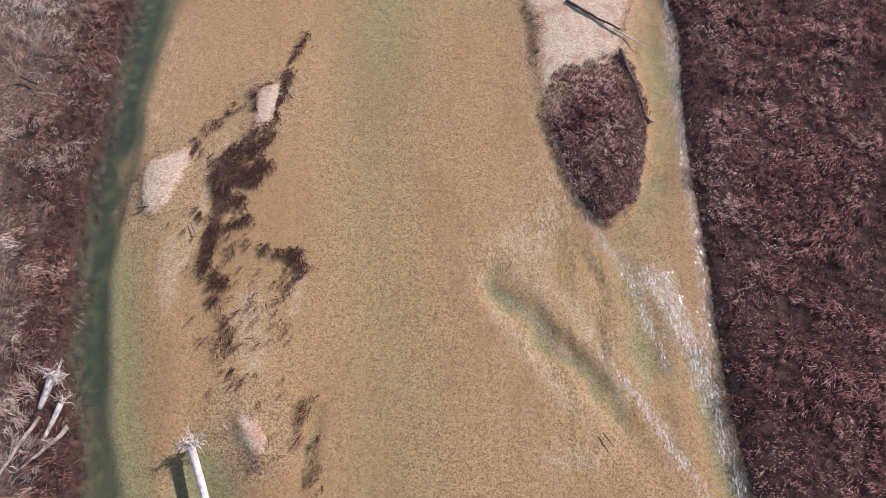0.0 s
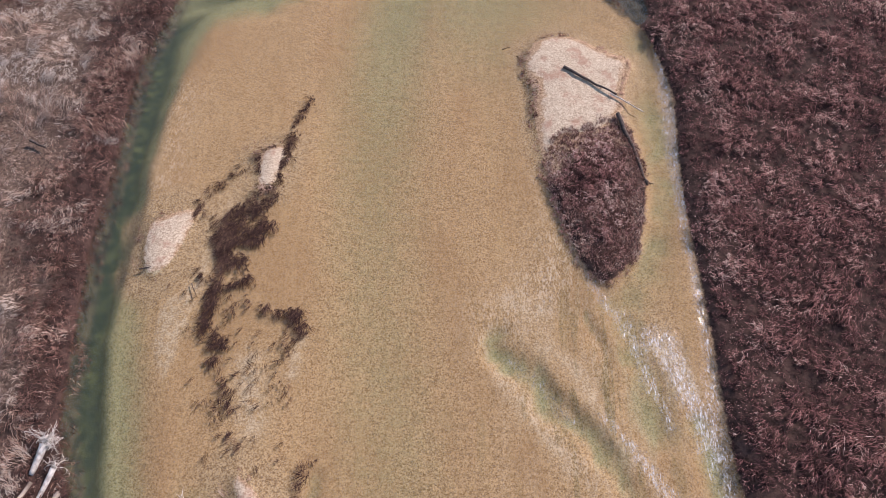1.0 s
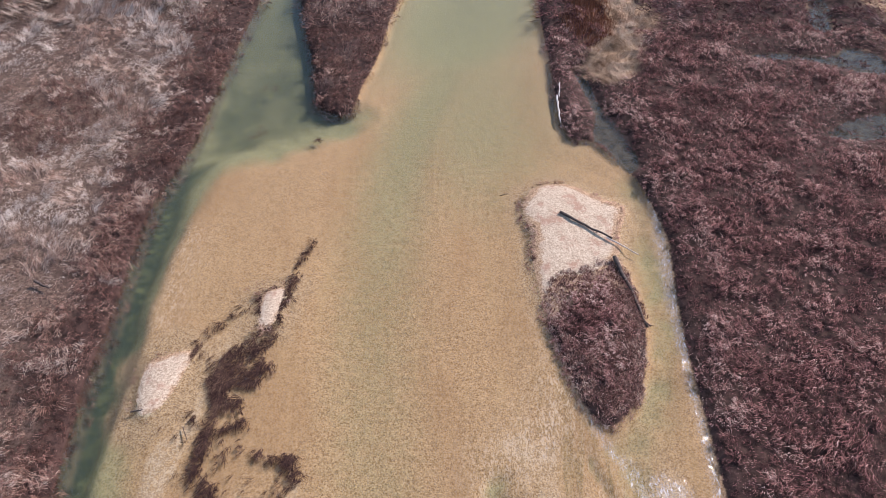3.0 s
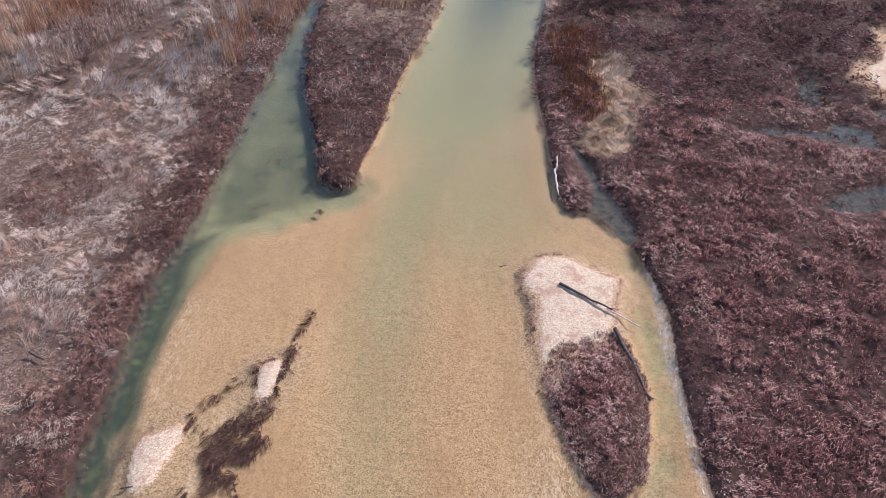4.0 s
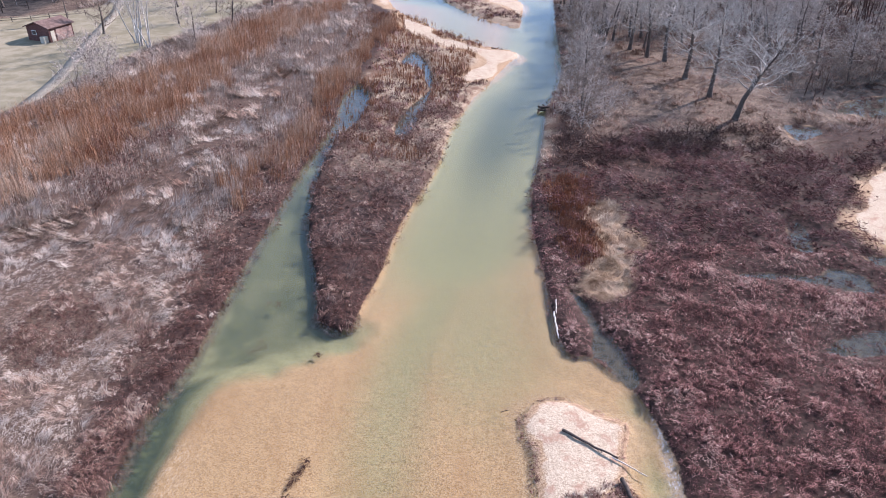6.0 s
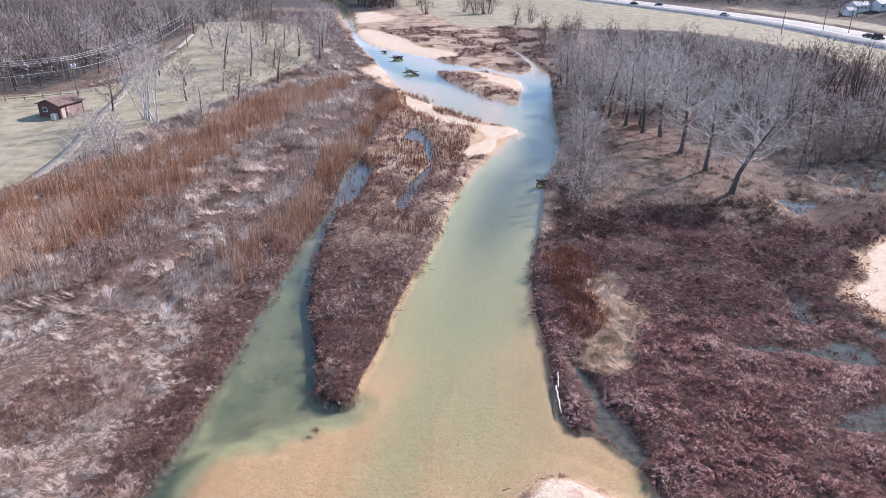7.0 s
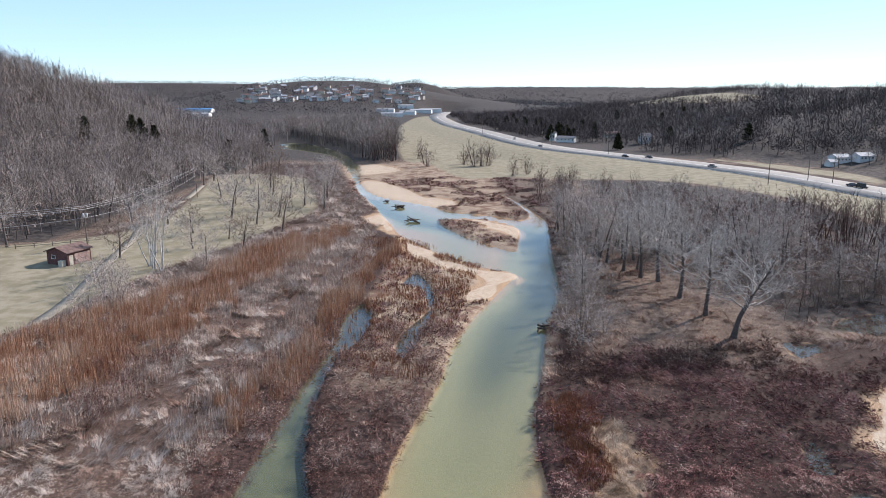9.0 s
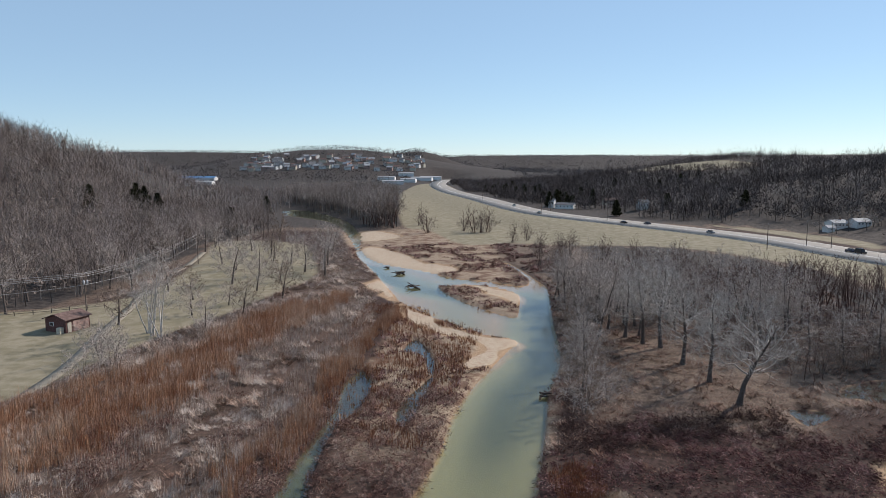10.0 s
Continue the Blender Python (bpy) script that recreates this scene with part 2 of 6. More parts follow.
M_REDTWIG = plain("red_brown_twigs", (0.085, 0.050, 0.044), (0.18, 0.115, 0.10), 1.0)
M_DRIFT = plain("bleached_driftwood", (0.36, 0.31, 0.28), (0.74, 0.70, 0.65), 4.0, bump=0.01)
M_OLDLOG = plain("weathered_log", (0.20, 0.15, 0.12), (0.52, 0.43, 0.36), 3.0, bump=0.02)
M_WETLOG = plain("dark_wet_log", (0.045, 0.034, 0.030), (0.12, 0.09, 0.08), 4.0, bump=0.02)


# ---------------------------------------------------------------- plan of the valley (metres)
WEST_SHORE = [(-19.6, -40), (-19.7, 0), (-19.8, 4.4), (-20.3, 6.9), (-22.3, 12.1), (-22.7, 15.6), (-23.1, 19.1), (-23.5, 24.1),
              (-23.5, 30), (-23.8, 36.2), (-23.8, 41), (-22.7, 46.2), (-22.2, 49.9), (-21.9, 57), (-21.4, 66), (-20.7, 76),
              (-20.3, 83), (-19.9, 90), (-18.9, 98.6), (-17.8, 109.9), (-18.1, 123.7), (-16, 130.8)]
ISLAND_WEST = [(-13.1, 123.7), (-13.7, 109.9), (-16.4, 102.1), (-17.2, 93.2), (-17.2, 88.2), (-16.8, 81.1), (-16.1, 73.8),
               (-14.6, 67.3), (-13, 60.5), (-12.2, 55.6), (-10.7, 53.7), (-9.2, 53.1)]
ISLAND_EAST = [(-8.5, 54.2), (-7.9, 58), (-6.7, 63.2), (-5.5, 72.4), (-3.4, 81.5), (-0.8, 92.2), (1.4, 107.3), (5.1, 120.5),
               (9.5, 132.8), (13.6, 144.5), (16.2, 150.1), (15.4, 155), (10.8, 157.6), (2.1, 168.7), (-6.8, 184.8),
               (-12.9, 198.3), (-16.5, 214.7), (-26.6, 256.2), (-36.4, 292.8), (-44.3, 340.9), (-65.9, 437.5),
               (-91.6, 490.5), (-115.3, 517)]
FAR_SHORE = [(-131, 577.6), (-114.5, 576.7), (-86.7, 521.1), (-63.9, 461.9), (-50.1, 401.4), (-46, 380), (-37.5, 310.4),
             (-26.2, 274.1), (-9.2, 255.1), (2.8, 238.3), (15.6, 229.7), (24.9, 221.6), (28.4, 231.9), (26.6, 256.6), (21.9, 276)]
EAST_SHORE = [(24.6, 274.5), (28.6, 252.8), (31, 231.9), (32.4, 217.8), (30.1, 196.2), (27, 170.6), (24.6, 145.5), (21.9, 131),
              (18, 117.3), (15.8, 104.7), (13.8, 94), (11.7, 82.7), (10.8, 75.1), (10.7, 67.3), (10.8, 61.6), (10.7, 55.5),
              (10.9, 51.9), (11.6, 49.7), (13.4, 49.2), (14.7, 47.1), (16.2, 44.5), (17.1, 40.5), (17.4, 36.7), (16.8, 30.8),
              (16.5, 25.2), (16.5, 20.9), (16.4, 16.6), (16.2, 11.9), (16.3, 7.9), (16.6, 4.3), (17, 0), (17.2, -40)]
FAR_ISLE = [(-1.8, 222.4), (2.5, 204.1), (10, 188.5), (17.7, 176.2), (20, 185), (22.5, 206), (19.1, 215.8), (9.9, 225.5)]
BACKWATER = [(13, 60.3), (14.2, 59.5), (14.8, 54.6), (16.1, 51.5), (17, 46.6), (15.9, 45.2), (14.5, 48.2), (13.5, 49.8),
             (14.1, 53.2), (13.4, 57.5)]
PONDS = [[(-8.8, 145.3), (-6.6, 154.4), (-4, 147.6), (-2.2, 136.8), (-2.2, 128.3), (-3.2, 129.8), (-4.3, 140.1), (-6.8, 142.6)],
         [(-2.2, 127.2), (-3, 117.3), (-5.4, 104.7), (-7, 101.7), (-7.8, 107.2), (-6.8, 114.2), (-4.6, 120.4)],
         [(56.4, 111.6), (57.5, 108.8), (60.6, 107.5), (59.2, 103.6), (54, 101.2), (54.5, 106.2)],
         [(68, 117), (74, 122), (84, 124), (93, 121), (95, 115), (82, 111), (70, 112)],
         [(31, 63), (34.2, 63.5), (37.6, 63), (41.1, 62.8), (44.7, 60.3), (48.4, 59.6), (46.7, 58.6), (41.6, 60), (37.1, 61.9), (33.1, 62.3)],
         [(41.8, 75.5), (43.1, 74.9), (43.1, 71.6), (41.9, 68), (40.2, 67.1), (40, 70.5)],
         [(40.7, 63.9), (43.6, 64.2), (45.1, 61.7), (43.7, 59.6), (40.6, 60.3)],
         [(34.5, 50.3), (38.2, 52.6), (42.3, 53.5), (45.6, 52.6), (43.5, 48.8), (40.3, 49.6), (36.6, 49.2)],
         [(46.9, 70.3), (47.2, 68), (49, 66.8), (53.1, 65.9), (52.1, 64.2), (47.9, 64.6), (46.2, 67.1)]]
BARS = [[(-20.1, 25.7), (-18.7, 26.7), (-17.2, 26.9), (-17.4, 25.1), (-18.3, 22.6), (-19.7, 22.4)],
        [(-13.3, 31.9), (-12.3, 32.5), (-11.6, 32.4), (-11.7, 30.9), (-12, 29.4), (-12.9, 29), (-13.2, 30.5)],
        [(-11.8, 9.1), (-11.2, 8.9), (-10.4, 8.1), (-10, 7.1), (-10.4, 6.5), (-11, 7.1), (-11.5, 7.9)],
        [(6.4, 40.8), (7.5, 43.2), (10.2, 43.7), (12.8, 42.1), (14.8, 40.8), (13.9, 38), (13.5, 35.9), (11.7, 33.8),
         (8.3, 32.2), (7.2, 31.2), (6.8, 35), (6.8, 38)]]
WET_SAND = [(-16.1, 21.3), (-16.1, 19.8), (-16.5, 17.5), (-17, 15), (-17.9, 16.7), (-18.2, 19), (-17.6, 20.4)]
GRASS_BAR = [(7.7, 32.8), (9.9, 33.6), (11.7, 34.7), (13.3, 35.1), (13.9, 32.8), (14.1, 28.7), (13, 24.1), (11.6, 22.1),
             (10.3, 21.2), (8.9, 22.9), (7.9, 26.8), (7.2, 29.7)]
DRY_SAND = [[(46.4, 73.1), (50.8, 79), (57.2, 86.6), (63, 91.4), (70.1, 93.5), (62, 76), (52.9, 66.7), (48.6, 67), (47.3, 71.1)],
            [(15.5, 152), (9, 157), (1, 166), (-7, 182), (-12, 192), (-9, 176), (-4, 163), (3, 156), (8, 146), (4, 134), (8, 134), (13, 145)],
            [(-36, 296), (-27, 276), (-12, 258), (-4, 248), (4, 252), (2, 262), (-8, 275), (-18, 300), (-28, 318), (-36, 322)],
            [(0, 222), (8, 219), (16, 206), (20, 190), (22, 204), (18, 213), (9, 223)],
            [(-24, 222), (-17, 204), (-15, 198), (-16, 212), (-22, 234)],
            [(-48, 385), (-44, 352), (-34, 350), (-22, 366), (-28, 380), (-40, 400)]]
PALE_PATCH = [(18.2, 78.8), (21.1, 79.5), (22.3, 75.8), (21.1, 71.3), (22.8, 69.8), (22.3, 68), (20.4, 66.8), (20.1, 62.7), (18.4, 59), (16.2, 57.7), (14.3, 60.3), (15.8, 64.7), (17.6, 67), (18, 71.7), (17.3, 75.1)]
RUST_BELT = [(-68.6, 92.7), (-69.1, 101.8), (-63.2, 117.2), (-52.1, 137.2), (-44.7, 173.4), (-31.7, 201.3), (-27.7, 190.9),
             (-34.6, 158.7), (-39.5, 137.2), (-42.8, 115.7), (-44.3, 97.2), (-48.5, 83.2), (-53.4, 75.2), (-60, 70)]
RUST_STRIP = [(-12.2, 183.7), (-12.4, 167.4), (-15.6, 146.2), (-18.2, 118.9), (-20.2, 104.5), (-21.4, 92.9), (-23, 84), (-24.5, 76),
              (-26.5, 78), (-26.4, 88), (-25.0, 99.5), (-22.9, 115.8), (-20.2, 137.3), (-16.6, 167.3)]
SAND_EDGE = [(-9.4, 53), (-11.6, 51.7), (-14.5, 50.3), (-18.1, 48), (-19.7, 44.7), (-20.3, 40.6), (-20.6, 37.5), (-20.9, 33.5), (-20.9, 29.8),
             (-20.6, 26), (-20.6, 21.1), (-20.4, 17.9), (-19.9, 14.9), (-19.2, 12), (-18.8, 9.4), (-18, 6.8), (-17, 3), (-16, -10)]
LAWN = [(-90, 96), (-72, 106), (-67, 127), (-63, 148), (-53, 181), (-48, 209), (-44, 242), (-60, 310), (-66, 328), (-96, 341),
        (-109, 330), (-98, 280), (-88, 205), (-108, 178), (-150, 156), (-190, 130)]
DRIVE = [(-71, 92), (-69.5, 105.5), (-69.5, 113), (-71, 127), (-74.5, 143), (-78.2, 158.8), (-83.7, 184.7), (-92.3, 215.1), (-95.6, 256.9), (-103, 298)]
HIGHWAY = [(196, 90), (180, 170), (160, 251), (145, 323), (108, 401), (65, 493), (35, 675), (6, 858), (-10, 1116), (5, 1390)]
FIELD = [(170, 150), (128, 200), (122, 240), (100, 292), (56, 318), (31, 330), (8, 326), (-9, 390), (-24, 414), (-37, 564),
         (-52, 803), (-40, 1100), (0, 1100), (20, 858), (45, 675), (75, 493), (118, 401), (155, 323), (172, 251), (188, 170)]


GLADE = [(150, 1020), (205, 900), (232, 780), (262, 700), (312, 690), (305, 770), (275, 890), (225, 1020)]
VERGE = [(146, 392), (154, 388), (174, 350), (186, 312), (184, 286), (176, 284), (166, 322)]


def smooth(points, steps=4, closed=True):
    """A rounded line through the points of a plan."""
    p = np.array(points, float)
    n = len(p)
    out = []
    for i in range(n if closed else n - 1):
        if closed:
            a, b, c, d = p[(i - 1) % n], p[i], p[(i + 1) % n], p[(i + 2) % n]
        else:
            a, b, c, d = p[max(i - 1, 0)], p[i], p[i + 1], p[min(i + 2, n - 1)]
        for k in range(steps):
            t = k / steps
            out.append(0.5 * ((2 * b) + (c - a) * t + (2 * a - 5 * b + 4 * c - d) * t * t + (3 * b - a - 3 * c + d) * t ** 3))
    if not closed:
        out.append(p[-1])
    return np.array(out)


def line_distance(X, Y, line, closed=False):
    best = np.full(X.shape, 1e9)
    ends = np.roll(line, -1, 0) if closed else line[1:]
    for (ax, ay), (bx, by) in zip(line, ends):
        dx, dy = bx - ax, by - ay
        t = np.clip(((X - ax) * dx + (Y - ay) * dy) / (dx * dx + dy * dy + 1e-9), 0, 1)
        best = np.minimum(best, (X - ax - t * dx) ** 2 + (Y - ay - t * dy) ** 2)
    return np.sqrt(best)


def inside_distance(X, Y, line, reach=40.0):
    """Distance to a closed line: positive inside, negative outside, cut off at reach."""
    out = np.full(X.shape, -reach)
    lo, hi = line.min(0) - reach, line.max(0) + reach
    near = (X > lo[0]) & (X < hi[0]) & (Y > lo[1]) & (Y < hi[1])
    x, y = X[near], Y[near]
    d = line_distance(x, y, line, True)
    odd = np.zeros(x.shape, bool)
    for (ax, ay), (bx, by) in zip(line, np.roll(line, -1, 0)):
        cross = (ay > y) != (by > y)
        odd ^= cross & (x < (bx - ax) * (y - ay) / (by - ay + 1e-12) + ax)
    out[near] = np.clip(np.where(odd, d, -d), -reach, reach)
    return out


def hashed(i, j, seed):
    v = np.sin(i * 127.1 + j * 311.7 + seed * 74.7) * 43758.5453
    return v - np.floor(v)


def bumps(X, Y, size, seed=0, octaves=3):
    """Soft noise between 0 and 1 with features of that size."""
    total, amount, weight = 0.0, 0.0, 1.0
    for o in range(octaves):
        u, v = X / size * 2 ** o, Y / size * 2 ** o
        i, j = np.floor(u), np.floor(v)
        a, b = u - i, v - j
        a, b = a * a * (3 - 2 * a), b * b * (3 - 2 * b)
        s = seed + 13 * o
        value = (hashed(i, j, s) * (1 - a) + hashed(i + 1, j, s) * a) * (1 - b) + (hashed(i, j + 1, s) * (1 - a) + hashed(i + 1, j + 1, s) * a) * b
        total, amount, weight = total + weight * value, amount + weight, weight * 0.5
    return total / amount


def step(v, low, high):
    t = np.clip((v - low) / (high - low), 0, 1)
    return t * t * (3 - 2 * t)


# ---------------------------------------------------------------- the ground, one sheet to the horizon
def axis(fine_from, fine_to, fine, grow, low, high):
    out = list(np.arange(fine_from, fine_to, fine))
    d, v = fine, out[-1]
    while v < high:
        d *= grow
        v += min(d, 60)
        out.append(v)
    d, v = fine, out[0]
    while v > low:
        d *= grow * 1.03
        v -= min(d, 60)
        out.insert(0, v)
    return np.array(out)


GX = axis(-26, 26, 0.32, 1.065, -2600, 2600)
GY = axis(2, 56, 0.32, 1.02, -300, 4200)
X, Y = np.meshgrid(GX, GY)
RIVER = np.vstack([smooth(a, 4, False) for a in (WEST_SHORE, ISLAND_WEST, ISLAND_EAST, FAR_SHORE, EAST_SHORE)])
water = inside_distance(X, Y, RIVER)
for hole in [GRASS_BAR, FAR_ISLE] + BARS:
    water = np.minimum(water, -inside_distance(X, Y, smooth(hole)))
for pool in [BACKWATER] + PONDS:
    water = np.maximum(water, inside_distance(X, Y, smooth(pool)))
shore = -water
west = line_distance(X, Y, smooth(WEST_SHORE, 3, False))
side = inside_distance(X, Y, np.vstack([smooth(WEST_SHORE[11:], 3, False), smooth(ISLAND_WEST, 3, False)]))
sand = np.full(X.shape, -40.0)
for bar in BARS + DRY_SAND:
    sand = np.maximum(sand, inside_distance(X, Y, smooth(bar)) - (0.55 if bar is BARS[-1] else 2.2 if bar is DRY_SAND[0] else 0.1))
sand += np.where(Y > 60, 6 * (bumps(X, Y, 8, 14, 4) - 0.46), 2.0 * (bumps(X, Y, 2.4, 15, 4) - 0.46)) * step(sand, -12, -4)
grass_bar = inside_distance(X, Y, smooth(GRASS_BAR)) + 1.5 * (bumps(X, Y, 1.4, 16, 3) - 0.55)
sand = np.where(grass_bar > 0.15, np.minimum(sand, -grass_bar), sand)
lawn = np.maximum.reduce([inside_distance(X, Y, smooth(a)) for a in (LAWN, FIELD, GLADE, VERGE)])
rust = np.maximum(inside_distance(X, Y, smooth(RUST_BELT)), inside_distance(X, Y, smooth(RUST_STRIP)))
pale_patch = inside_distance(X, Y, smooth(PALE_PATCH))
sand = np.maximum(sand, pale_patch - 1.6 + 5 * (bumps(X, Y, 2.5, 17) - 0.5))
highway_line = smooth(HIGHWAY, 4, False)
road = line_distance(X, Y, highway_line)
hx = np.interp(Y, highway_line[:, 1], highway_line[:, 0])
beyond = X - hx                                     # how far to the right of the highway

# depth of the bed: a deep run along the west bank, a middle run, and the far pools
middle = line_distance(X, Y, smooth([(-2, -20), (-3, 8), (-5, 25), (-4, 45), (0, 60), (3, 75), (6, 92), (9, 106), (12, 120), (20, 140), (27, 200), (10, 205), (-14, 230), (-35, 290), (-60, 440)], 3, False))
channel = inside_distance(X, Y, np.vstack([smooth(WEST_SHORE[:12], 3, False) - [5, 0], smooth(SAND_EDGE, 3, False)]))
deep = 0.98 * step(channel + 0.6 * (bumps(X, Y, 2.2, 24) - 0.5), -0.4 - 1.6 * step(Y, 36, 48), 1.6 + 1.6 * step(Y, 36, 48)) * (0.92 + 0.08 * step(Y, 5, 14))
deep = np.maximum(deep, 0.42 * step(channel, -3.2, 0.3) * step(Y, 30, 16))
deep = np.maximum(deep, step(side + 2.5 * (bumps(X, Y, 3, 28) - 0.5) * step(Y, 60, 54), -1.3 - 3.5 * step(Y, 60, 54), 0.2 + 2.2 * step(Y, 60, 54)) * (0.72 + 0.2 * bumps(X, Y, 4, 25)))
deep = np.maximum(deep, 0.40 * np.exp(-(middle / 4.5) ** 2) * (0.55 + 0.45 * step(Y, 20, 60)))
deep = np.maximum(deep, (0.60 + 0.24 * step(Y, 72, 105)) * np.exp(-(middle / 9.5) ** 2) * step(Y, 46, 72))
deep = np.maximum(deep, 0.85 * step(Y, 380, 430))
deep = np.maximum(deep, 0.66 * np.exp(-(middle / 8) ** 2) * step(Y, 110, 125))
# braided chutes and sand lobes at the tail of the bar
ragged = 0.5 + 0.9 * bumps(X, Y, 1.6, 26)
deep = np.maximum(deep, 0.34 * np.exp(-((X - 3) / 9.5) ** 2) * step(Y, 28, 52))
wx1, wy1 = X + 1.5 * (bumps(X, Y, 1.8, 61) - 0.5), Y + 1.5 * (bumps(X, Y, 1.8, 62) - 0.5)
chute = line_distance(wx1, wy1, smooth([(3, 17.4), (4.1, 15.9), (5.6, 14.2), (7.4, 12.1), (9.2, 10.2), (10.3, 8.4), (11.3, 6.1)], 3, False))
deep = np.maximum(deep, 0.40 * ragged * np.exp(-(chute / 0.8) ** 2) * step(Y, 4, 11))
chute2 = line_distance(wx1, wy1, smooth([(15.6, 44), (15.4, 36), (15.2, 28)] + [(12.5, 20.9), (11.1, 19.3), (11.6, 17.7), (12.1, 15.8), (12.1, 14), (12.2, 11.9)], 3, False))
deep = np.maximum(deep, 0.30 * ragged * np.exp(-(chute2 / 1.5) ** 2))
chute3 = line_distance(X, Y, smooth([(14.7, 11.9), (15.1, 9.9), (15.2, 8), (15.4, 6.1), (15.6, 4.3)], 3, False))
deep = np.maximum(deep, 0.38 * ragged * np.exp(-(chute3 / 0.9) ** 2))
lobe = np.full(X.shape, -40.0)
for tongue in ([(5.6, 18.1), (7.6, 17.9), (9.2, 16.6), (9.5, 15.3), (9, 13.7), (9.7, 11.4), (10.8, 9.4), (10.1, 10.2), (8.6, 12), (7.2, 13.5), (6, 15.3)],
               [(9.1, 20.9), (9.9, 19.7), (10.9, 18.1), (11.2, 16.2), (10.7, 14.7), (9.9, 17), (9.1, 18.9)]):
    lobe = np.maximum(lobe, inside_distance(X, Y, smooth(tongue)))
lee = np.minimum(line_distance(X, Y, smooth([(5.9, 15.3), (7.2, 13.5), (8.6, 12), (10.1, 10.2)], 3, False)), line_distance(X, Y, smooth([(9.1, 18.9), (10, 17.3), (10.7, 16.2)], 3, False)))
# scour at the lobes' lee, also tinted dark for their shaded edge
deep = np.maximum(deep, 0.34 * np.exp(-((lobe + 0.25) / 0.22) ** 2) * np.exp(-(lee / 0.6) ** 2))
small_run = line_distance(X, Y, smooth([(-7.4, 9), (-7.6, 6), (-8.2, 3), (-8.6, -4)], 3, False))
deep = np.maximum(deep, 0.42 * bumps(X, Y, 1.2, 29) * np.exp(-(small_run / 0.6) ** 2))
deep = np.maximum(deep, 0.6 * np.exp(-(((X + 13.2) / 2.2) ** 2 + ((Y - 5) / 3.2) ** 2)))
deep *= np.where((channel > -1) | (side > -1), 1.0, 0.35) + np.where((channel > -1) | (side > -1), 0.0, 0.65) * step(-shore, 0, 0.6)
mud = np.zeros(X.shape)
for pool in [BACKWATER] + PONDS:
    mud = np.maximum(mud, step(inside_distance(X, Y, smooth(pool)), -0.6, 0.3))
mud = np.maximum(mud, step(side, -0.5, 1) * step(Y, 88, 102))
bright = 0.8 * step(inside_distance(X, Y, smooth(WET_SAND)), -0.15, 0.15)
for tongue, wide in (([(3.2, 14.9), (5.4, 11.9), (7.2, 9.4)], 0.45),
                     ([(5.9, 17), (7.7, 15.5), (8.9, 13.3)], 0.5),
                     ([(6, 6.3), (7.9, 6.3)], 0.5),
                     ([(8.9, 11.9), (10.5, 9.6)], 0.25),
                     ([(4.1, 20.1), (6.2, 19.3)], 0.6),
                     ([(13.4, 16.9), (14.4, 14)], 0.8),
                     ([(-11.6, 9.3), (-10.8, 8.1)], 0.3),
                     ([(-15, 28), (-15.6, 24), (-16.2, 21)], 0.5), ([(-12, 16), (-11.3, 12)], 0.9), ([(-9, 17.5), (-9.3, 15)], 0.35)):
    bright = np.maximum(bright, 0.9 * np.exp(-(line_distance(X, Y, smooth(tongue, 4, False)) / wide) ** 2))
east_x = np.interp(Y, [r[1] for r in reversed(EAST_SHORE)], [r[0] for r in reversed(EAST_SHORE)])
west_x = np.interp(Y, [80, 95, 130, 150, 185, 200, 260, 300, 400], [-18, -17, -17, -15, -13, -17, -30, -41, -62])
gravel = step(Y, 76, 108) * step(X - west_x, 0, 3) * step(east_x + 3 - X, 0, 3) * step(Y, 440, 390)
gravel = np.maximum(gravel, step(X - west_x, 0, 3) * step(Y, 236, 262) * step(Y, 420, 380) * step(60 - X, 0, 12))
gravel = np.maximum(gravel, step(pale_patch, -0.6, 0.8))
# muddy water's edge, darkened as well for the shade of overhanging brush
edge_mud_shade = np.exp(-((shore + 0.2) / 0.55) ** 2) * ((west < 3) | (side > -3) | (np.abs(X - 12) < 4) & (Y > 46) & (Y < 62))
mud = np.maximum(mud, 0.6 * edge_mud_shade)
flowmark = np.exp(-(((X - 9) / 5.5) ** 2 + ((Y - 13) / 8) ** 2))
ripple_light = np.zeros(X.shape)         # where ripple light is painted on the bed: the fan at the bar's tail, the bar's west edge, the sand by the west channel
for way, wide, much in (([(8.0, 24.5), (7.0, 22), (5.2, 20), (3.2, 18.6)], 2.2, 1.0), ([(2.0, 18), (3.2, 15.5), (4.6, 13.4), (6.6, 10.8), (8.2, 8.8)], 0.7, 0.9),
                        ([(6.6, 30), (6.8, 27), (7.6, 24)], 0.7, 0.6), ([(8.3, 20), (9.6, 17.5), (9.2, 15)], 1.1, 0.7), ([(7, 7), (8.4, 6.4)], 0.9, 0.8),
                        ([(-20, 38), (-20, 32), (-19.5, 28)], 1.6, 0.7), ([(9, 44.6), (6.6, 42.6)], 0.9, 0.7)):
    ripple_light = np.maximum(ripple_light, much * np.exp(-(line_distance(X, Y, smooth(way, 4, False)) / wide) ** 2))
straw = 0.9 * step(pale_patch, -0.5, 1.0) + (X < -20) * step(shore + 5 * (bumps(X, Y, 5, 41) - 0.5), 2, 6) * (0.6 - 0.3 * step(Y, 45, 70)) * step(Y, 320, 260)

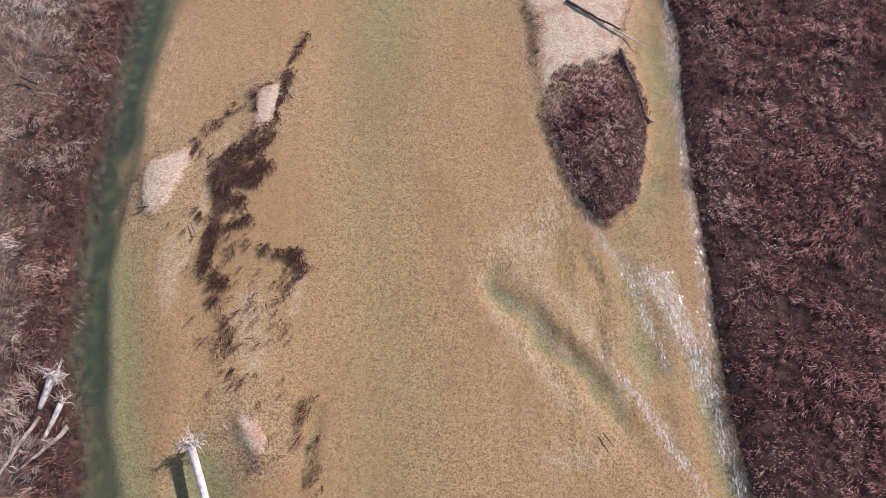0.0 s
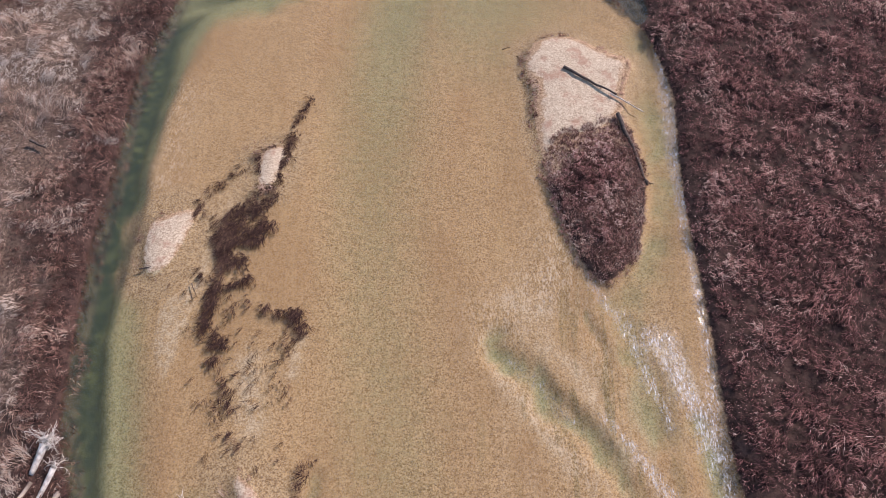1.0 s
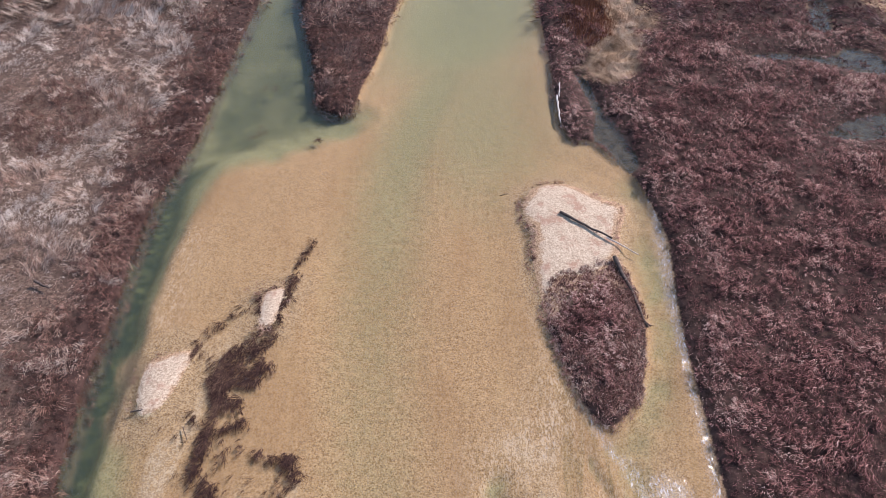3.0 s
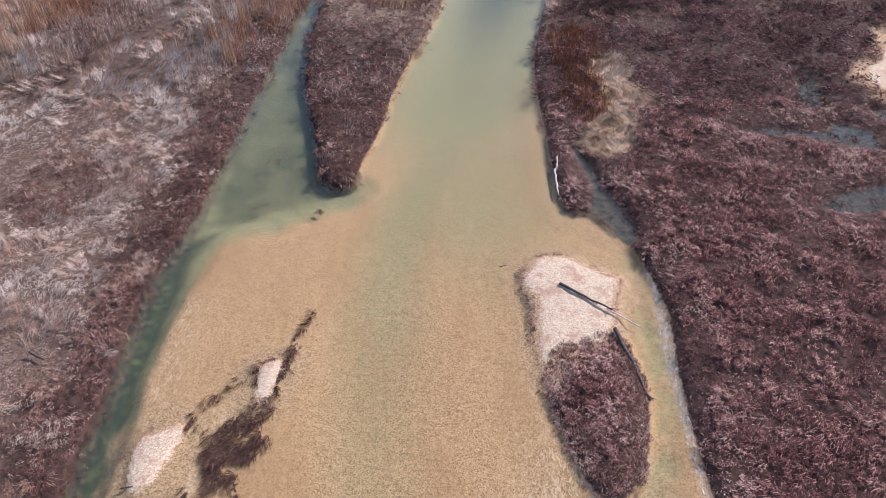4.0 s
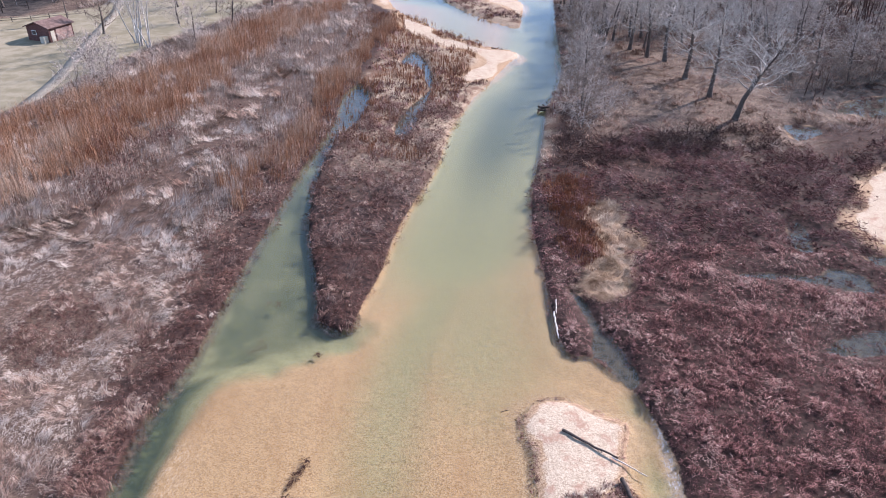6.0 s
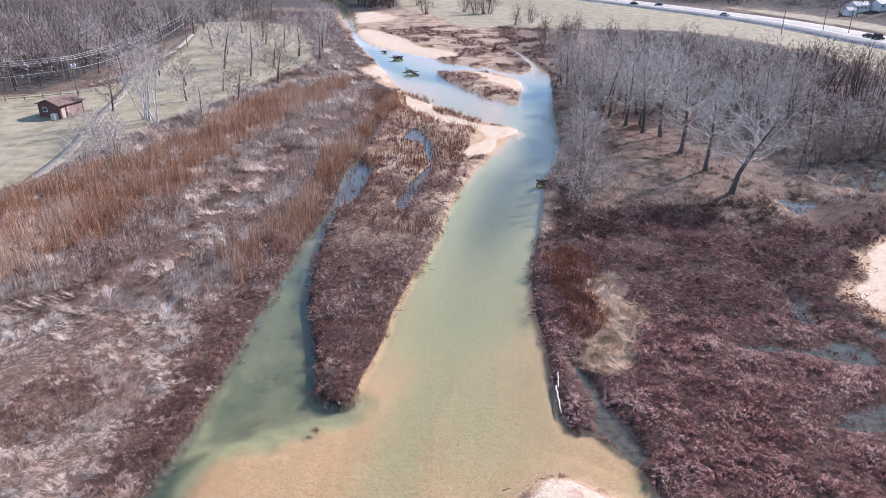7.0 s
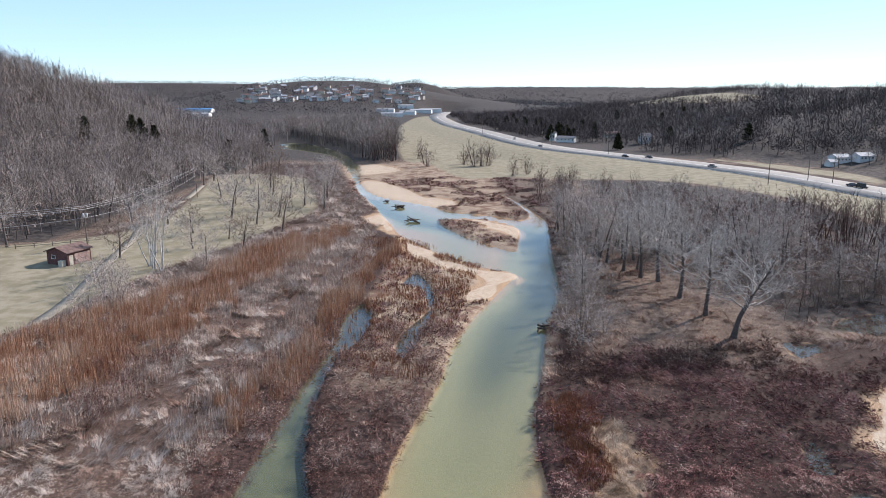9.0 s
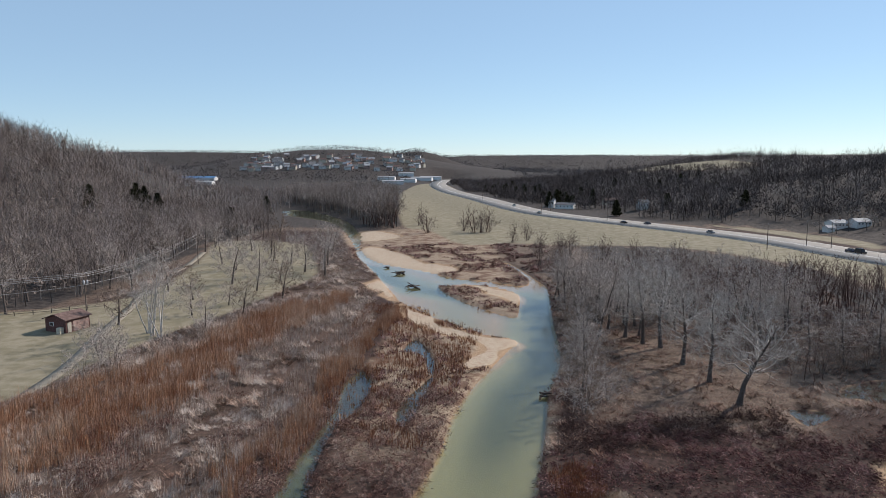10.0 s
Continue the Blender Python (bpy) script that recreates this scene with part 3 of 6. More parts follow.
wander = bumps(X, Y, 9, 3)
bank = 0.55 * (1 - np.exp(-np.maximum(shore, 0) / 0.5)) + 0.35 * (wander - 0.3) * step(shore, 0.2, 3)
rise = step(shore, 8, 40) * (1.2 - 0.7 * step(X, -40, 40))
low_bar = step(sand, -2.6, -1.0)
land = bank * (1 - 0.6 * low_bar) + rise
far = np.hypot(X, Y)
land += 2.6 * step(-beyond, 140, 20) * step(Y, 130, 240) * step(X, 30, 90)      # the field climbs to the highway
hill_left = 78 * np.exp(-(((X + 385) / 190) ** 2 + ((Y - 430) / 230) ** 2)) * (0.85 + 0.3 * bumps(X, Y, 120, 5))
hill_left *= step(-(X + 92 + 0.16 * np.maximum(Y - 160, 0)), 0, 90)
hill_right = 41 * step((beyond - 28) / (1 + 0.55 * step(Y, 420, 620)), 0, 232) * (0.72 + 0.5 * bumps(X, Y, 260, 8)) * step(Y, 1250, 700) * step(Y, 60, 200) + 9 * np.exp(-(((X - 270) / 90) ** 2 + ((Y - 800) / 150) ** 2))
hill_town = 66 * np.exp(-(((X + 250) / 330) ** 2 + ((Y - 1650) / 280) ** 2)) * (0.9 + 0.2 * bumps(X, Y, 200, 9))
ridge = (46 + 14 * bumps(X, Y, 420, 11) + 20 * step(-X, 250, 900)) * step(Y - 0.1 * np.abs(X), 1900, 2500)
ridge = np.maximum(ridge, 66 * np.exp(-(((X + 80) / 150) ** 2 + ((Y - 1980) / 160) ** 2)))
ridge = np.maximum(ridge, 45 * step(np.abs(X), 1000, 1800))
land += np.maximum.reduce([hill_left, hill_right, hill_town, ridge])
land = np.where(road < 60, land * step(road, 14, 60) + 3.96 * (1 - step(road, 14, 60)), land)
bed = -0.10 * step(-shore, 0, 0.5) - 0.12 * step(-shore, 0.5, 4) - 0.9 * deep
bed += 0.17 * step(lobe, -0.15, 0.15) * np.exp(-lee / 1.1)
bed += 0.05 * (bumps(X, Y, 5, 21) - 0.5) * step(-shore, 0.3, 1.5)
Z = np.where(shore > 0, np.maximum(land, 0.02), bed)
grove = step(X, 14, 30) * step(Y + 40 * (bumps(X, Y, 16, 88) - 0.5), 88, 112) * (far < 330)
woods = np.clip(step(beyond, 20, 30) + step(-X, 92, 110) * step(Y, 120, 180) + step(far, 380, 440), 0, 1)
# the grove's right part takes the dark floor colour for its tree shade
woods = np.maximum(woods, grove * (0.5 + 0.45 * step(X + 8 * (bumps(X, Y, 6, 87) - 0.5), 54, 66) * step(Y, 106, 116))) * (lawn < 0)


def grid_mesh(name, xs, ys, z, values):
    nx, ny = len(xs), len(ys)
    gx, gy = np.meshgrid(xs, ys)
    me = bpy.data.meshes.new(name)
    me.vertices.add(nx * ny)
    me.vertices.foreach_set("co", np.stack([gx, gy, z], -1).reshape(-1))
    i = (np.arange(ny - 1)[:, None] * nx + np.arange(nx - 1)[None]).reshape(-1)
    quads = np.stack([i, i + 1, i + 1 + nx, i + nx], -1)
    me.loops.add(quads.size)
    me.loops.foreach_set("vertex_index", quads.reshape(-1))
    me.polygons.add(len(quads))
    me.polygons.foreach_set("loop_start", np.arange(0, quads.size, 4))
    me.polygons.foreach_set("use_smooth", np.ones(len(quads), bool))
    for key, value in values.items():
        me.attributes.new(key, "FLOAT", "POINT").data.foreach_set("value", value.astype(np.float32).reshape(-1))
    me.update(calc_edges=True)
    return me


me = grid_mesh("ground", GX, GY, Z, {"shore": shore, "sand": sand, "deep": deep, "lawn": lawn, "wood": woods, "mud": mud, "bright": bright, "straw": straw, "gravel": gravel, "flowmark": flowmark, "ripple_light": ripple_light})
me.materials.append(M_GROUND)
tagged(new("ground", me), "valley floor of sand, gravel bed, dead grass and earth", "ground", kind="structure")

WX, WY = axis(-24, 24, 0.45, 1.1, -150, 90), axis(0, 50, 0.45, 1.04, -60, 620)
wx, wy = np.meshgrid(WX, WY)


def spot(x, y, rx, ry, turn=0.0):
    c, s = math.cos(radians(turn)), math.sin(radians(turn))
    u, v = (wx - x) * c + (wy - y) * s, -(wx - x) * s + (wy - y) * c
    return np.exp(-((u / rx) ** 2 + (v / ry) ** 2))


riffle = 0.4 * spot(-19.5, 30, 1.5, 6) + 0.5 * spot(22, 138, 8, 18) + 0.55 * spot(5, 20, 3.0, 3.2) + 0.7 * spot(16.7, 41, 0.8, 5) + 0.5 * spot(6.9, 24, 0.9, 5)
for way, wide, white in (([(17.4, 44), (16.8, 38), (16.4, 32.5), (16.25, 25.3), (16.15, 19), (15.8, 13.3), (15.6, 8.4), (16, 5), (16.4, 0)], 0.75, 1.08), ([(9.4, 21.2), (10.4, 19.2), (11.4, 17.1), (12.5, 13.8), (13, 11.5)], 0.55, 1.15),
                         ([(12.6, 17.6), (13.8, 15), (14.6, 12.4), (15.2, 10)], 1.0, 1.2), ([(9.2, 12.4), (10.8, 10.3), (12.2, 8.2), (13.6, 5.6), (14.6, 3)], 0.6, 1.1), ([(8.6, 24), (9.2, 22), (9.6, 20.6)], 0.5, 1.0),
                         ([(17.5, 43), (17.0, 36), (16.6, 30), (16.3, 25)], 0.7, 1.1), ([(16.1, 21.7), (16.2, 19.3), (16, 16.6)], 0.45, 1.1), ([(13.7, 17.3), (14.3, 14.7), (14.7, 12.9), (15.2, 10.9)], 1.1, 1.15),
                         ([(10, 11.2), (11.1, 9.6), (12, 8), (13.1, 5.7)], 0.5, 1.25), ([(14.3, 10.5), (15.1, 7.6), (15.5, 4.9)], 0.35, 1.1), ([(11.2, 18.9), (11.8, 16.6), (12, 14)], 0.8, 0.95), ([(3.9, 15.9), (5.9, 13.7), (7.6, 11.6)], 0.7, 0.9)):
    riffle = np.maximum(riffle, white * np.exp(-(line_distance(wx, wy, smooth(way, 4, False)) / wide) ** 2))
riffle = np.clip(riffle, 0, 1.4) * 0.86
me = grid_mesh("water", WX, WY, np.zeros(wx.shape), {"riffle": riffle})
me.materials.append(M_WATER)
river = tagged(new("water", me), "clear shallow green river water with ripples", "water", kind="structure")
river.visible_shadow = False           # daylight reaches the bed


def at_ground(field, x, y):
    """A field of the ground's grid at any points of the plan."""
    i = np.clip(np.searchsorted(GX, x) - 1, 0, len(GX) - 2)
    j = np.clip(np.searchsorted(GY, y) - 1, 0, len(GY) - 2)
    a, b = (x - GX[i]) / (GX[i + 1] - GX[i]), (y - GY[j]) / (GY[j + 1] - GY[j])
    return (field[j, i] * (1 - a) + field[j, i + 1] * a) * (1 - b) + (field[j + 1, i] * (1 - a) + field[j + 1, i + 1] * a) * b


# ---------------------------------------------------------------- building blocks
def part(name, me, material, parent=None, label=""):
    """One mesh object, under a thing or a part."""
    if isinstance(me, bmesh.types.BMesh):
        bm, me = me, bpy.data.meshes.new(name)
        bm.to_mesh(me)
        bm.free()
    if material and not me.materials:
        me.materials.append(material)
    ob = new(name, me)
    ob.parent = parent
    return tagged(ob, label)


def soup(name, verts, tris, values=None, smooth_faces=False):
    """A mesh from arrays of points and triangles."""
    me = bpy.data.meshes.new(name)
    me.vertices.add(len(verts))
    me.vertices.foreach_set("co", np.asarray(verts, np.float32).reshape(-1))
    tris = np.asarray(tris, np.int32)
    me.loops.add(tris.size)
    me.loops.foreach_set("vertex_index", tris.reshape(-1))
    me.polygons.add(len(tris))
    me.polygons.foreach_set("loop_start", np.arange(0, tris.size, 3, dtype=np.int32))
    if smooth_faces:
        me.polygons.foreach_set("use_smooth", np.ones(len(tris), bool))
    for key, value in (values or {}).items():
        me.attributes.new(key, "FLOAT", "POINT").data.foreach_set("value", np.asarray(value, np.float32).reshape(-1))
    me.update(calc_edges=True)
    return me


class Wood:
    """Gathers tapered limbs into one mesh."""

    def __init__(self):
        self.v, self.f, self.n = [], [], 0

    def tube(self, path, radii, sides):
        path = np.asarray(path, float)
        way = np.gradient(path, axis=0)
        way /= np.linalg.norm(way, axis=1)[:, None] + 1e-9
        ref = np.where(np.abs(way[:, 2:]) > 0.9, [[1.0, 0, 0]], [[0, 0, 1.0]])
        a = np.cross(way, ref)
        a /= np.linalg.norm(a, axis=1)[:, None] + 1e-9
        b = np.cross(way, a)
        ang = np.linspace(0, 2 * np.pi, sides, endpoint=False)
        ring = a[:, None] * np.cos(ang)[None, :, None] + b[:, None] * np.sin(ang)[None, :, None]
        v = path[:, None] + ring * np.asarray(radii)[:, None, None]
        k, s = len(path), sides
        i = (np.arange(k - 1)[:, None] * s + np.arange(s)[None]).reshape(-1)
        j = (np.arange(k - 1)[:, None] * s + (np.arange(s)[None] + 1) % s).reshape(-1)
        f = np.concatenate([np.stack([i, j, j + s], -1), np.stack([i, j + s, i + s], -1)])
        cap = [[(k - 1) * s, (k - 1) * s + q, (k - 1) * s + q + 1] for q in range(1, s - 1)]
        self.v.append(v.reshape(-1, 3))
        self.f.append(np.concatenate([f, np.array(cap)]) + self.n)
        self.n += k * s

    def twig(self, a, b, width):
        d = b - a
        w = np.cross(d, rng.normal(size=3))
        w *= width / (np.linalg.norm(w) + 1e-9)
        self.v.append(np.array([a - w, a + w, b]))
        self.f.append(np.array([[0, 1, 2]]) + self.n)
        self.n += 3

    def mesh(self, name):
        return soup(name, np.concatenate(self.v), np.concatenate(self.f), smooth_faces=True)


def bend(start, way, length, segs, up=0.0, wobble=0.12):
    """A limb's line that wanders and curves upwards."""
    p, d = np.array(start, float), np.array(way, float)
    d /= np.linalg.norm(d)
    out = [p.copy()]
    for _ in range(segs):
        d = d + rng.normal(size=3) * wobble + np.array([0, 0, up])
        d /= np.linalg.norm(d)
        p = p + d * length / segs
        out.append(p.copy())
    return np.array(out)


def along(path, t):
    u = t * (len(path) - 1)
    i = min(int(u), len(path) - 2)
    return path[i] + (path[i + 1] - path[i]) * (u - i), path[i + 1] - path[i]


def arc(a, b, bow, segs, wobble=0.0):
    """A limb's line from a to b that bows by the vector bow."""
    t = np.linspace(0, 1, segs + 1)[:, None]
    line = a + (b - a) * t + bow * (4 * t * (1 - t))
    line[1:-1] += rng.normal(size=(segs - 1, 3)) * wobble
    return line


def grow(height, spread, girth, lean=(0, 0), limbs=11, branches=6, twigs=3, sprays=4, low=0.30, top=0.88, deep_crown=0.40, twig_width=0.022, limb_size=0.8, stems=1):
    """The trunk and the bare, rounded crown of one tree: limbs, branches, sprays and twigs reach out to an uneven dome."""
    trunk, crown = Wood(), Wood()
    heart = np.array([lean[0] * height * 0.6, lean[1] * height * 0.6, height * (1 - deep_crown)])
    bulk = np.array([spread, spread, height * deep_crown])
    lines = []
    for k in range(stems):
        off = np.array([math.cos(k * 2.4), math.sin(k * 2.4), 0]) * (0.0 if stems == 1 else 1.0)
        stem = bend(off * girth * 2.2 + np.array([0, 0, -0.3]), (lean[0] + off[0] * 0.14, lean[1] + off[1] * 0.14, 1), height * top * (1 - 0.06 * k), 8, 0.02, 0.07)
        trunk.tube(stem, girth * np.array([1.6, 1.05, 0.94, 0.84, 0.7, 0.52, 0.36, 0.22, 0.06]), 7)
        lines.append(stem)
    for k in range(limbs):
        stem = lines[k % stems]
        u = 0.97 - 1.42 * (k + 0.5) / limbs
        az = k * 2.39996 + rng.normal() * 0.3
        flat = math.sqrt(max(0.0, 1 - u * u))
        way = np.array([flat * math.cos(az), flat * math.sin(az), u])
        tip = heart + way * bulk * rng.uniform(0.72, 1.12)
        t = low + (0.86 - low) * min(max((u + 0.45) / 1.42, 0), 1) * rng.uniform(0.7, 1.0)
        p, _ = along(stem, t)
        size = np.linalg.norm(tip - p)
        r = girth * (1.0 - 0.75 * t) * 0.55 * limb_size
        limb = arc(p, tip, np.array([0, 0, -0.05 * size]) + rng.normal(size=3) * 0.05 * size, 6, 0.035 * size)
        crown.tube(limb, r * np.linspace(1, 0.16, 7), 4)
        for q in range(branches):
            s = 0.22 + 0.78 * (q + rng.random()) / branches
            bp, bw = along(limb, min(s, 0.99))
            out = (bp - heart) / bulk
            out = out / (np.linalg.norm(out) + 1e-6)
            bway = 0.55 * out + 0.75 * rng.normal(size=3) + 0.35 * bw / (np.linalg.norm(bw) + 1e-9) + np.array([0, 0, 0.25])
            bway /= np.linalg.norm(bway)
            far_end = bp + bway * size * rng.uniform(0.18, 0.42)
            br = arc(bp, far_end, rng.normal(size=3) * 0.05 * size, 3, 0.01 * size)
            crown.tube(br, max(r * 0.34, 0.016) * np.array([1, 0.72, 0.48, 0.2]), 3)
            for _ in range(sprays):
                sp, sw = along(br, 0.2 + 0.79 * rng.random())
                sway = sw / (np.linalg.norm(sw) + 1e-9) + rng.normal(size=3) * 0.65 + np.array([0, 0, 0.2])
                spray = sway / np.linalg.norm(sway) * spread * rng.uniform(0.12, 0.26)
                crown.twig(sp, sp + spray, twig_width)
                for _ in range(twigs):
                    tp = sp + spray * rng.uniform(0.25, 0.95)
                    tw = spray * 0.5 + rng.normal(size=3) * np.linalg.norm(spray) * 0.35
                    crown.twig(tp, tp + tw, twig_width * 0.7)
    return trunk.mesh("trunk"), crown.mesh("crown")


def ground_z(x, y):
    return float(at_ground(Z, np.array([float(x)]), np.array([float(y)]))[0])


def tree_kind(label, bark, crown_material, **shape):
    root = new("tree")
    root.empty_display_size = 0.5
    tr, cr = grow(**shape)
    part("trunk", tr, bark, root)
    part("crown", cr, crown_material, root)
    return tagged(root, label, "tree", "bare trees of the valley")


def plant(kind, x, y, scale=1.0, turn=None):
    m = pose(x, y, ground_z(x, y), 0, 0, rng.uniform(0, 360) if turn is None else turn)
    ob = copy_thing(kind, m)
    ob.scale = (scale, scale, scale)
    return ob


# ---------------------------------------------------------------- dead brush, grasses and reeds
def scatter(x0, x1, y0, y1, per_m2, keep):
    n = int((x1 - x0) * (y1 - y0) * per_m2)
    x, y = rng.uniform(x0, x1, n), rng.uniform(y0, y1, n)
    ok = np.abs(x) < 0.68 * np.hypot(y, 40) + 6
    x, y = x[ok], y[ok]
    f = {k: at_ground(v, x, y) for k, v in (("shore", shore), ("sand", sand), ("lawn", lawn), ("rust", rust), ("pale", pale_patch), ("z", Z), ("bar", grass_bar))}
    ok = keep(x, y, f)
    return x[ok], y[ok], f["z"][ok]


def blades(name, x, y, z, material, label, each=10, radius=0.3, tall=0.5, long=0.7, width=0.03, lie=0.6, tint=0.5, tint_spread=0.25,
           segments=2, flow=None, flow_spread=0.7, lift=None, category="brush"):
    """Clumps of dry blades: each rises, arches over and lies down along the flow."""
    n = len(x)
    size = 0.6 + 0.8 * rng.random(n)
    clump_az = (flow if flow is not None else bumps(x, y, 2.6, 31, 2) * 9) + rng.normal(size=n) * 0.5
    clump_tint = (tint if np.ndim(tint) else np.full(n, tint)) + rng.normal(size=n) * 0.17
    rep = lambda a: np.repeat(a, each)
    N = n * each
    a = rep(clump_az) + rng.normal(size=N) * flow_spread
    s = rep(size) * (0.6 + 0.7 * rng.random(N))
    off, oa = radius * rep(size) * np.sqrt(rng.random(N)), rng.random(N) * 2 * np.pi
    base = np.stack([rep(x) + off * np.cos(oa), rep(y) + off * np.sin(oa), rep(z) - 0.03], -1)
    way = np.stack([np.cos(a), np.sin(a), np.zeros(N)], -1)
    w = np.stack([-np.sin(a), np.cos(a), np.zeros(N)], -1) * (width * (0.6 + 0.8 * rng.random(N)))[:, None]
    up = np.array([0, 0, 1.0])
    if lift is not None:
        s = s * rep(lift)
    h, l = tall * s, long * s * (lie + (1 - lie) * rng.random(N) * 0.6)
    tip = base + way * l[:, None] + up * (h * (0.55 + 0.5 * rng.random(N)))[:, None]
    v_tint = np.clip(rep(clump_tint) + rng.normal(size=N) * tint_spread, 0, 1)
    if segments == 2:
        mid = base + way * (l * 0.4)[:, None] + up * (h * 0.85)[:, None]
        v = np.stack([base, mid - w, mid + w, tip], 1).reshape(-1, 3)
        i = np.arange(N)[:, None] * 4
        f = np.concatenate([i + [[0, 2, 1]], i + [[1, 2, 3]]])
        # roots darker and tips paler, painting in the shade inside a clump
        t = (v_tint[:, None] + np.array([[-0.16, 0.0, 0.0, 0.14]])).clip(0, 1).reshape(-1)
    else:
        v = np.stack([base - w, base + w, tip], 1).reshape(-1, 3)
        f = np.arange(N * 3).reshape(-1, 3)
        t = np.repeat(v_tint, 3)
    ob = part(name, soup(name, v, f, {"tint": t}), material)
    return tagged(ob, label, category, kind="stuff")


def tussocks(name, x, y, z, material, label, each=36, radius=0.45, tall=0.4, leaf=0.36, width=0.013, tint=0.5, tint_spread=0.2,
             lift=None, flow=None, pull=0.5, segments=2, outward=0.6, category="brush"):
    """Low domes of tangled dry stalks that catch the sun on one side."""
    n = len(x)
    size = 0.55 + 0.9 * rng.random(n)
    if lift is not None:
        size = size * lift
    clump_tint = (tint if np.ndim(tint) else np.full(n, tint)) + rng.normal(size=n) * 0.13
    N = n * each
    rep = lambda a: np.repeat(a, each, 0)
    az, u = rng.random(N) * 2 * np.pi, rng.random(N) * 0.97 + 0.03
    flat = np.sqrt(1 - u * u)
    d = np.stack([flat * np.cos(az), flat * np.sin(az), u], -1)
    s = rep(size)[:, None]
    p = np.stack([rep(x), rep(y), rep(z) - 0.04], -1) + d * np.array([radius, radius, tall]) * s * (0.45 + 0.55 * rng.random(N))[:, None]
    way = outward * d + 0.62 * rng.normal(size=(N, 3)) * np.array([1, 1, 0.6])
    if flow is not None:
        fa = rep(flow)
        way = way + pull * np.stack([np.cos(fa), np.sin(fa), 0 * fa], -1)
    way /= np.linalg.norm(way, axis=1)[:, None] + 1e-9
    length = (leaf * (0.45 + 0.9 * rng.random(N)))[:, None] * np.sqrt(s)
    w = np.cross(way, rng.normal(size=(N, 3)))
    w *= (width * (0.6 + 0.8 * rng.random(N)) / (np.linalg.norm(w, axis=1) + 1e-9))[:, None]
    v_tint = np.clip(rep(clump_tint) + rng.normal(size=N) * tint_spread, 0, 1)
    tip = p + way * length
    if segments == 2:
        mid = p + way * length * 0.5 + np.array([0, 0, 0.14]) * length
        tip = tip - np.array([0, 0, 0.16]) * length
        v = np.stack([p, mid - w, mid + w, tip], 1).reshape(-1, 3)
        i = np.arange(N)[:, None] * 4
        f = np.concatenate([i + [[0, 2, 1]], i + [[1, 2, 3]]])
        t = np.repeat(v_tint, 4)
    else:
        v = np.stack([p - w, p + w, tip], 1).reshape(-1, 3)
        f = np.arange(N * 3).reshape(-1, 3)
        t = np.repeat(v_tint, 3)
    ob = part(name, soup(name, v, f, {"tint": t}), material)
    return tagged(ob, label, category, kind="stuff")


def patchy(x, y, seed):
    return bumps(x, y, 7, seed, 3)


def is_brush(x, y, f):
    """Red-brown brush covers the east bank, the island and the water's edge; bleached grass takes over on the west."""
    west_bank = (x < -17) & (f["shore"] > 0.6 + 2 * step(y, 40, 62) + (6 + 3 * step(y, 40, 62)) * patchy(x, y, 41)) & (bumps(x, y, 9, 46) > 0.29 + 0.12 * step(y, 40, 62))
    return (f["shore"] > np.where((x > 13) & (y < 48), 0.12, 1.2 * (bumps(x, y, 1.5, 91) - 0.75))) & (f["sand"] < -0.25) & ~west_bank & (f["lawn"] < -1) & (f["pale"] < 0)


def is_pale(x, y, f):
    west_bank = (x < -17) & (f["shore"] > 0.4 + 1.5 * step(y, 40, 62) + (5 + 3 * step(y, 40, 62)) * patchy(x, y, 41)) & (bumps(x, y, 9, 46) > 0.26 + 0.12 * step(y, 40, 62))
    return (f["shore"] > 0.3) & (f["sand"] < -0.3) & (f["lawn"] < -0.5) & (f["pale"] < 0) & (west_bank | (x < -17) & (bumps(x, y, 2.5, 47) > 0.66))


def humps(x, y, size, seed, low=0.4, high=1.5):
    """Taller tussocks with low gaps between them."""
    return low + (high - low) * step(bumps(x, y, size, seed, 2), 0.3, 0.72)


def bank_fringe(x, y):
    """Where driftwood-pale stalks line the east bank."""
    return np.clip(1.6 - np.abs(at_ground(shore, x, y) - 1.9) / 1.5, 0, 1) * (x > 0) * step(y, 14, 24) * step(bumps(x, y, 2.0, 51), 0.36, 0.5)


def east_flow(x, y):
    return 3.5 + 2.2 * (bumps(x, y, 3.0, 34, 2) - 0.5)


def nearby(east):
    return lambda x, y, f: is_brush(x, y, f) & ((x > 2) == east)


# east bank: long fallen canes in bundles over a low dark tangle
x, y, z = scatter(6, 58, 0, 68, 2.2, nearby(True))
rise = humps(x, y, 1.9, 92, 0.45, 1.35) * (0.35 + 0.65 * step(at_ground(shore, x, y), 0.2, 3.0))
tussocks("dead_brush", x, y, z, M_BRUSH, "matted mauve-brown dead brush on the river bank", 20, 0.42, 0.42, 0.42, 0.017,
         tint=0.20 + 0.35 * (bumps(x, y, 4, 33) - 0.42) + 0.5 * bank_fringe(x, y) * rng.random(len(x)), tint_spread=0.14, flow=east_flow(x, y), pull=0.6, lift=rise)
x, y, z = scatter(6, 58, 0, 68, 13.0, lambda x, y, f: nearby(True)(x, y, f) & (bumps(x, y, 1.2, 92, 2) > 0.26))
rise = humps(x, y, 1.9, 92, 0.45, 1.3) * (0.4 + 0.6 * step(at_ground(shore, x, y), 0.2, 3.0))
